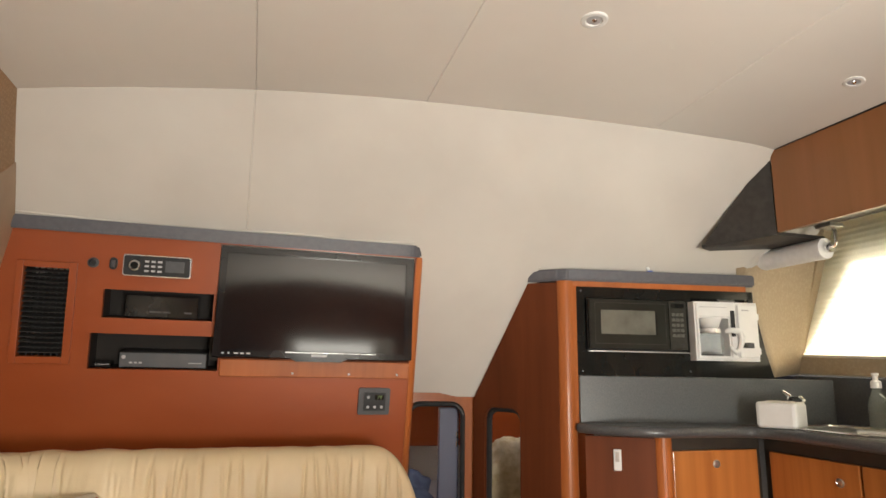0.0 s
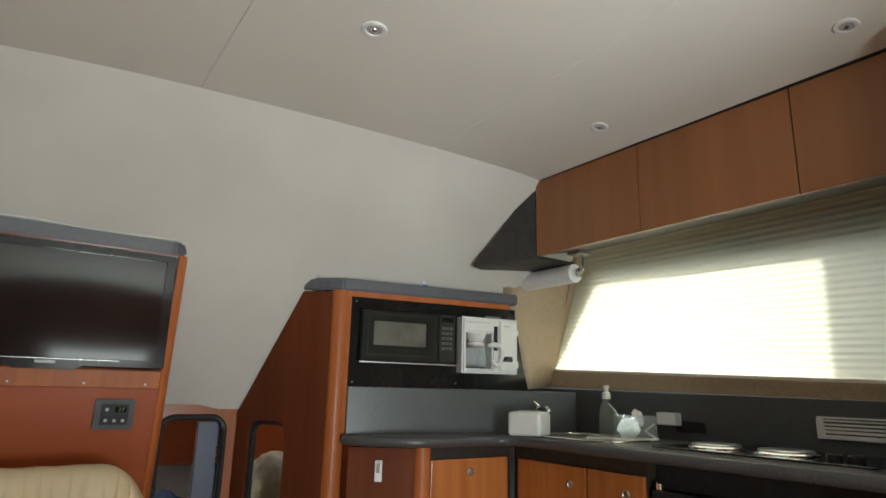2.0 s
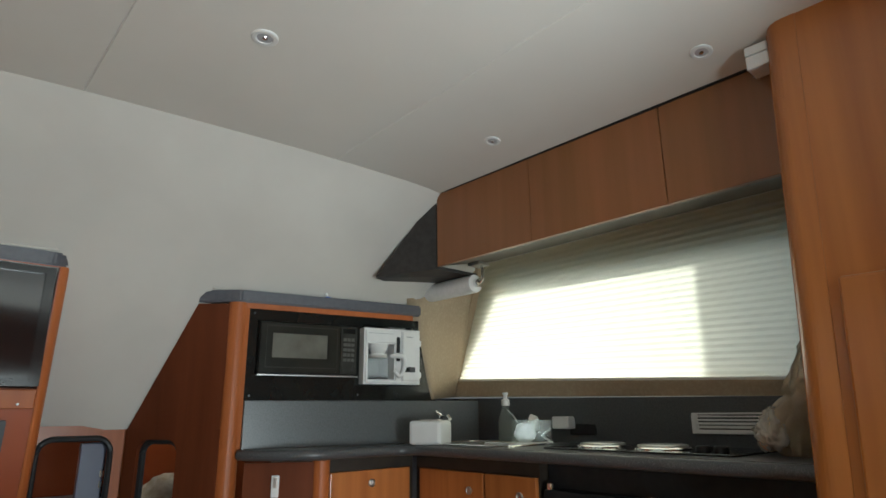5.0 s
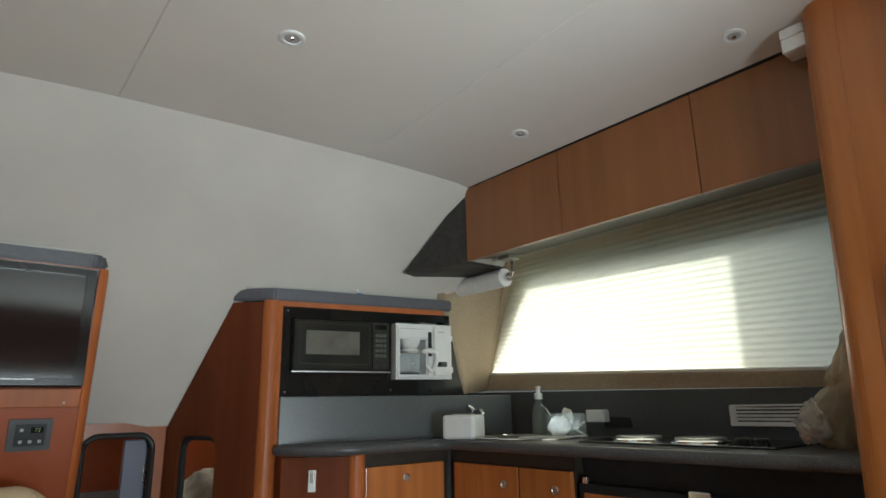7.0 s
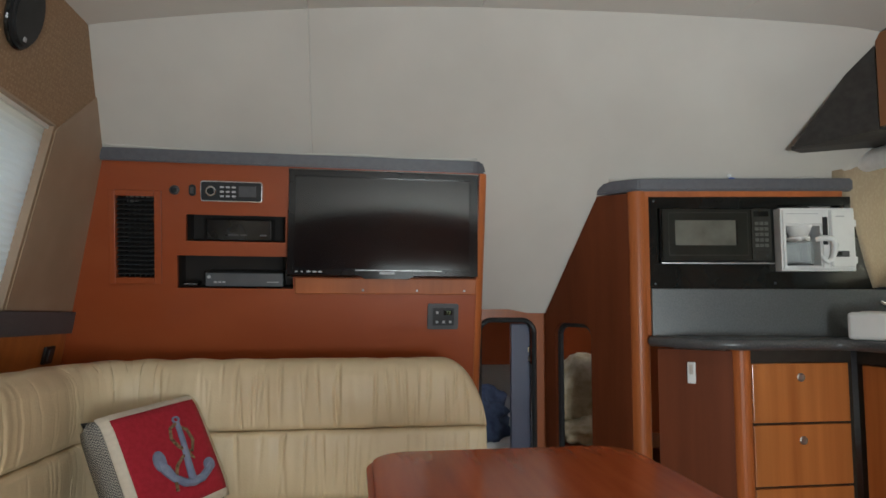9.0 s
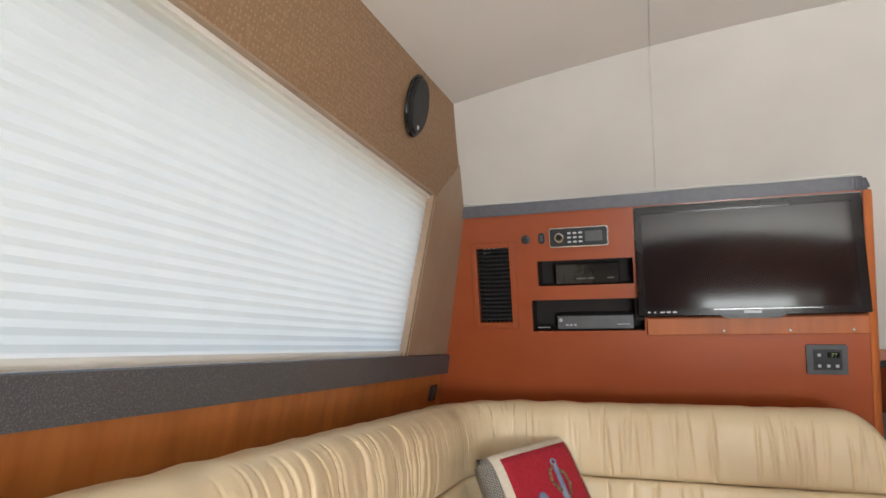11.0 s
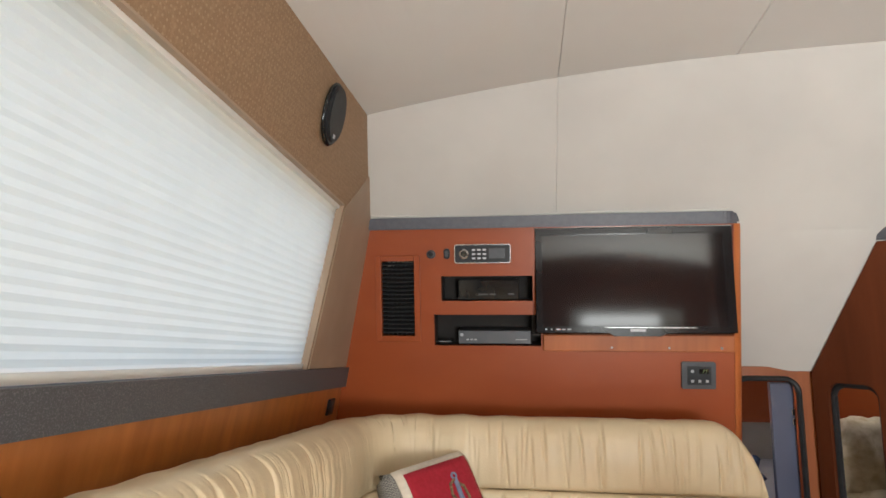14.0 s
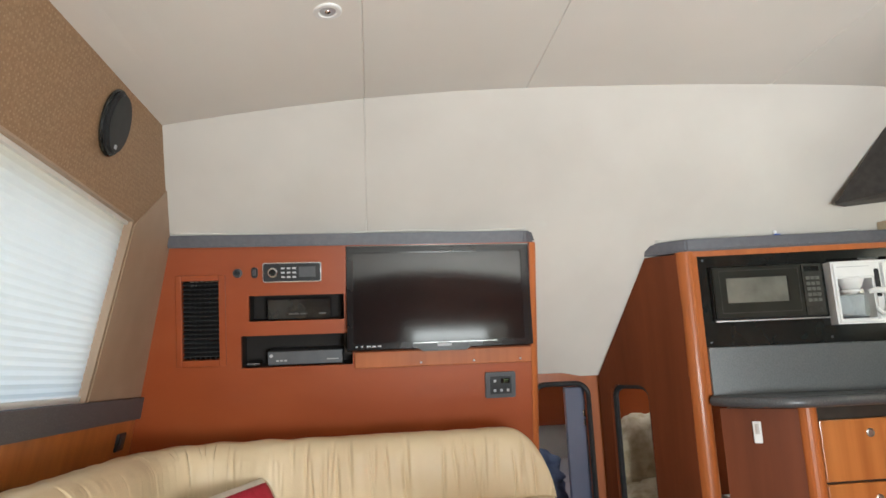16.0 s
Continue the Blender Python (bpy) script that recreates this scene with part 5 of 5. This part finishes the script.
def along(pts, step):
    out = []
    s = 0.0
    for a, b in zip(pts, pts[1:]):
        n = max(1, round((b - a).length / step))
        for i in range(n):
            out.append((s + (b - a).length * i / n, a.lerp(b, i / n)))
        s += (b - a).length
    out.append((s, pts[-1]))
    return out


def ruched(prof, step, pleat, end_r, seed):
    """A cushion swept along the settee with gathered pleats."""
    bm = B()
    mid = along(settee_path(0.0), step)
    prev = None
    z_lo = min(z for _, z in prof)
    z_hi = max(z for _, z in prof)
    n_ref = len(mid)
    rng = random.Random(int(seed * 10))
    total = mid[-1][0]
    creases = sorted((rng.uniform(0.0, total), rng.uniform(z_lo + 0.03, z_hi - 0.02), rng.uniform(0.03, 0.11), rng.uniform(-0.12, 0.12), rng.uniform(0.25, 1.0), rng.uniform(0.0022, 0.0055)) for _ in range(int(total * 44) if pleat > 0.009 else 0))
    starts = [c[0] for c in creases]
    for i in range(n_ref):
        s, p = mid[i]
        q = mid[min(i + 1, n_ref - 1)][1] - mid[max(i - 1, 0)][1]
        q.normalize()
        nrm = Vector((-q.y, q.x, 0))
        if nrm.dot(Vector((1.7, 3.0, 0)) - p) < 0:
            nrm = -nrm
        h = 1.0
        if s < end_r:
            h = math.sqrt(max(0.0, 1 - (1 - s / end_r) ** 2))
        row = []
        for j, (d, z) in enumerate(prof):
            w = math.sin(math.pi * min(1.0, max(0.0, (j - 0.5) / (len(prof) - 2))))
            f = noise.noise(Vector((s * 14 + seed, z * 2.2, seed)))
            f2 = noise.noise(Vector((s * 42, z * 5, seed + 4)))
            crease = -abs(noise.noise(Vector((s * 23 + 0.5 * noise.noise(Vector((s * 6, z * 7, 1))), z * 1.3, seed + 9))))
            fold = 0.0
            plain = 0.25 if 0.93 < s < 1.72 and pleat > 0.009 else 1.0
            seam = 0.007 * w * sum(math.exp(-((s - s0 - 0.06 * (z - z_lo) ** 0.5) / 0.004) ** 2) for s0 in (0.95, 1.17, 1.40)) if pleat > 0.009 else 0.0
            for c in creases[bisect_left(starts, s - 0.05):bisect_left(starts, s + 0.05)]:
                e = (s - c[0] - c[3] * (z - c[1])) / c[5]
                g_ = (z - c[1]) / c[2]
                if abs(e) < 3 and abs(g_) < 2:
                    fold += c[4] * math.exp(-e * e - g_ * g_)
            dd = d + pleat * w * (plain * (0.30 * f + 0.12 * f2 + 0.28 * (crease + 0.15) - 0.88 * fold)) - seam
            zz = z_lo + (z - z_lo) * (h if end_r and z_hi > 0.7 else 1.0) + 0.35 * pleat * f * (1 if z > z_hi - 0.05 else 0)
            row.append(bm.verts.new(p + nrm * max(0.0, dd) + Vector((0, 0, zz + (0.04 * max(0.0, 4.25 - p.y) if z > 0.6 else 0)))))
        if prev:
            for j in range(len(prof) - 1):
                bm.faces.new((prev[j], prev[j + 1], row[j + 1], row[j]))
        else:
            bm.faces.new(row)
        prev = row
    return bm


def rounded_profile(d0, d1, z0, z1, rb, r, n=7):
    pts = [(d0, z0)]
    pts += [(d1 - rb + rb * math.sin(radians(a)), z0 + rb - rb * math.cos(radians(a))) for a in ramp(0, 90, n)]
    pts += [(d1 + 0.006, z0 + rb + (z1 - r - z0 - rb) * k / 4) for k in (1, 2, 3)]
    pts += [(d1 - r + r * math.cos(radians(a)), z1 - r + r * math.sin(radians(a))) for a in ramp(0, 90, n)]
    pts += [(d0 + 0.02, z1 - 0.006), (d0, z1 - 0.03)]
    return pts


part("upper_back_cushion", ruched(rounded_profile(0.0, 0.155, 0.644, 0.852, 0.022, 0.07), 0.003, 0.012, 0.14, 1.0), LEATHER, settee, smooth=True)
part("lower_back_cushion", ruched(rounded_profile(0.0, 0.158, 0.43, 0.6425, 0.04, 0.02), 0.003, 0.0102, 0.0, 5.0), LEATHER, settee, smooth=True)
part("seat_cushion", ruched(rounded_profile(0.10, 0.60, 0.30, 0.44, 0.05, 0.05), 0.03, 0.006, 0.0, 8.0), LEATHER, settee, smooth=True)
part("plinth", ruched([(0.0, 0.0), (0.55, 0.0), (0.55, 0.15), (0.55, 0.30), (0.0, 0.30)], 0.2, 0.0, 0.0, 2.0), CHERRY_V, settee)

# cushion with an anchor
pc = thing("throw_cushion", "red needlepoint cushion with a blue-grey anchor, cream border", "cushion", pose(1.390, 4.262, 0.594, 62, 0, 55) @ pose(0, 0, 0, 0, 0, 4))
S = 0.161


def pillow_mesh(s, thick):
    bm = B()
    n = 20
    for side in (1, -1):
        grid = []
        for i in range(n + 1):
            row = []
            for j in range(n + 1):
                u, v = -1 + 2 * i / n, -1 + 2 * j / n
                t = thick * ((1 - u ** 6) * (1 - v ** 6)) ** 0.3
                pull = 1 - 0.05 * (1 - abs(u) ** 3 * abs(v) ** 3) * max(abs(u), abs(v)) ** 6
                row.append(bm.verts.new((u * s * pull * (1.0), v * s * pull * 1.0, side * t)))
            grid.append(row)
        for i in range(n):
            for j in range(n):
                bm.faces.new((grid[i][j], grid[i + 1][j], grid[i + 1][j + 1], grid[i][j + 1]))
    bmesh.ops.remove_doubles(bm, verts=bm.verts, dist=0.0005)
    return bm


def on_pillow(u, v, lift=0.0015):
    t = 0.065 * ((1 - u ** 6) * (1 - v ** 6)) ** 0.3
    return Vector((u * S, v * S, t + lift))


CHECK = mat("grey_check_cloth", (0.3, 0.29, 0.27), 0.9, 0, None, (1, 1, 1), 0.4, 300)
_chk = CHECK.node_tree.nodes.new("ShaderNodeTexChecker")
_chk.inputs["Scale"].default_value = 260.0
_chk.inputs["Color1"].default_value, _chk.inputs["Color2"].default_value = (0.06, 0.06, 0.065, 1), (0.42, 0.40, 0.36, 1)
CHECK.node_tree.links.new(next(n for n in CHECK.node_tree.nodes if n.type == "TEX_COORD").outputs["Object"], _chk.inputs["Vector"])
CHECK.node_tree.links.new(_chk.outputs[0], CHECK.node_tree.nodes["Principled BSDF"].inputs["Base Color"])
part("body", pillow_mesh(S, 0.065), CHECK, pc, "grey checked backing", smooth=True)


def patch(u0, u1, v0, v1, lift, n=14):
    bm = B()
    g = [[bm.verts.new(on_pillow(u0 + (u1 - u0) * i / n, v0 + (v1 - v0) * j / n, lift)) for j in range(n + 1)] for i in range(n + 1)]
    for i in range(n):
        for j in range(n):
            bm.faces.new((g[i][j], g[i + 1][j], g[i + 1][j + 1], g[i][j + 1]))
    e = bmesh.ops.extrude_face_region(bm, geom=list(bm.faces))
    bmesh.ops.translate(bm, vec=(0, 0, -0.002), verts=[v for v in e["geom"] if isinstance(v, bmesh.types.BMVert)])
    return bm


part("border", patch(-0.93, 0.93, -0.93, 0.95, 0.003), CREAMCLOTH, pc, "cream border", smooth=True)
part("red_field", patch(-0.80, 0.80, -0.80, 0.84, 0.006), RED, pc, "red field", smooth=True)


def raised(pts, r):
    return tube(B(), [on_pillow(0.75 * u + 0.16, 0.80 * v - 0.06, 0.008) for u, v in pts], r, 8)


part("anchor_shank", raised([(0.12, 0.72), (0.10, 0.3), (0.03, -0.2), (0.0, -0.55)], [0.007, 0.008, 0.010, 0.011]), ANCHOR, pc, "blue-grey anchor")
part("anchor_crown", raised([(-0.62, 0.05), (-0.55, -0.15), (-0.42, -0.36), (-0.2, -0.52), (0.0, -0.56), (0.25, -0.55), (0.45, -0.45), (0.58, -0.32)], [0.006, 0.014, 0.010, 0.011, 0.012, 0.011, 0.012, 0.006]), ANCHOR, pc, "blue-grey anchor")
for u, v, r in ((-0.30, -0.02, 0.022), (0.57, -0.33, 0.022)):
    bm = B()
    slab(bm, [on_pillow(u + 0.11 * math.cos(2 * math.pi * k / 14), v + (0.17 if u < 0 else 0.11) * math.sin(2 * math.pi * k / 14), 0.011) for k in range(14)], (0, 0, -0.006))
    part("anchor_fluke", bm, ANCHOR, pc)
part("anchor_ring", tube(B(), [on_pillow(0.25 + 0.06 * math.cos(2 * math.pi * k / 12), 0.55 + 0.05 * math.sin(2 * math.pi * k / 12), 0.008) for k in range(12)], 0.003, 6, True), ANCHOR, pc)
part("rope", raised([(0.12, 0.7), (-0.10, 0.62), (-0.16, 0.4), (-0.05, 0.22), (0.12, 0.05), (0.22, -0.1), (0.14, 0.05), (-0.05, -0.02), (-0.25, -0.15), (-0.40, -0.42), (-0.44, -0.62)], 0.0045), ROPE, pc, "brown rope")
part("rope_loop", raised([(0.14, 0.6), (0.30, 0.5), (0.36, 0.25), (0.25, 0.05), (0.05, 0.08)], 0.0045), ROPE, pc, "brown rope")

# ---- table ----
tab = thing("saloon_table", "glossy cherry table with rounded corners", "table")
bm = B()
slab(bm, [(x, y, 0.665) for x, y in rrect(1.930, 2.545, 2.72, 3.905, 0.10, 8)], (0, 0, 0.035))
bmesh.ops.bevel(bm, geom=[e for e in bm.edges if abs(e.verts[0].co.z - e.verts[1].co.z) < 1e-5], offset=0.012, segments=4, affect="EDGES")
part("tabletop", bm, TABLE_WOOD, tab)
part("pedestal", lathe(B(), [(0.16, 0.0), (0.16, 0.012), (0.05, 0.03), (0.045, 0.64), (0.10, 0.664)], 28, (2.22, 3.35, 0)), STEEL, tab, "steel pedestal")

# ---- bedding seen through the narrow opening ----
qp = tagged(part("pillow", lump((2.90, 5.05, 0.66), (0.16, 0.10, 0.15), 21, 0.22), QUILT, smooth=True), "cream quilted pillow propped up in the cabin", "pillow")
ql = tagged(part("quilt", lump((2.93, 4.98, 0.49), (0.16, 0.13, 0.065), 27, 0.28), QUILT, smooth=True), "folded cream quilt in the cabin", "quilt")
shf = thing("cabin_shelf", "cherry locker in the forward cabin under the bedding", "cabinet")
part("carcass", boxed(2.78, 3.3, 4.93, 5.2, -0.44, 0.43, 0.004), CHERRY_V, shf)
part("back_board", boxed(2.72, 3.4, 5.21, 5.23, -0.44, 1.2, 0.004), CHERRY_H, shf)
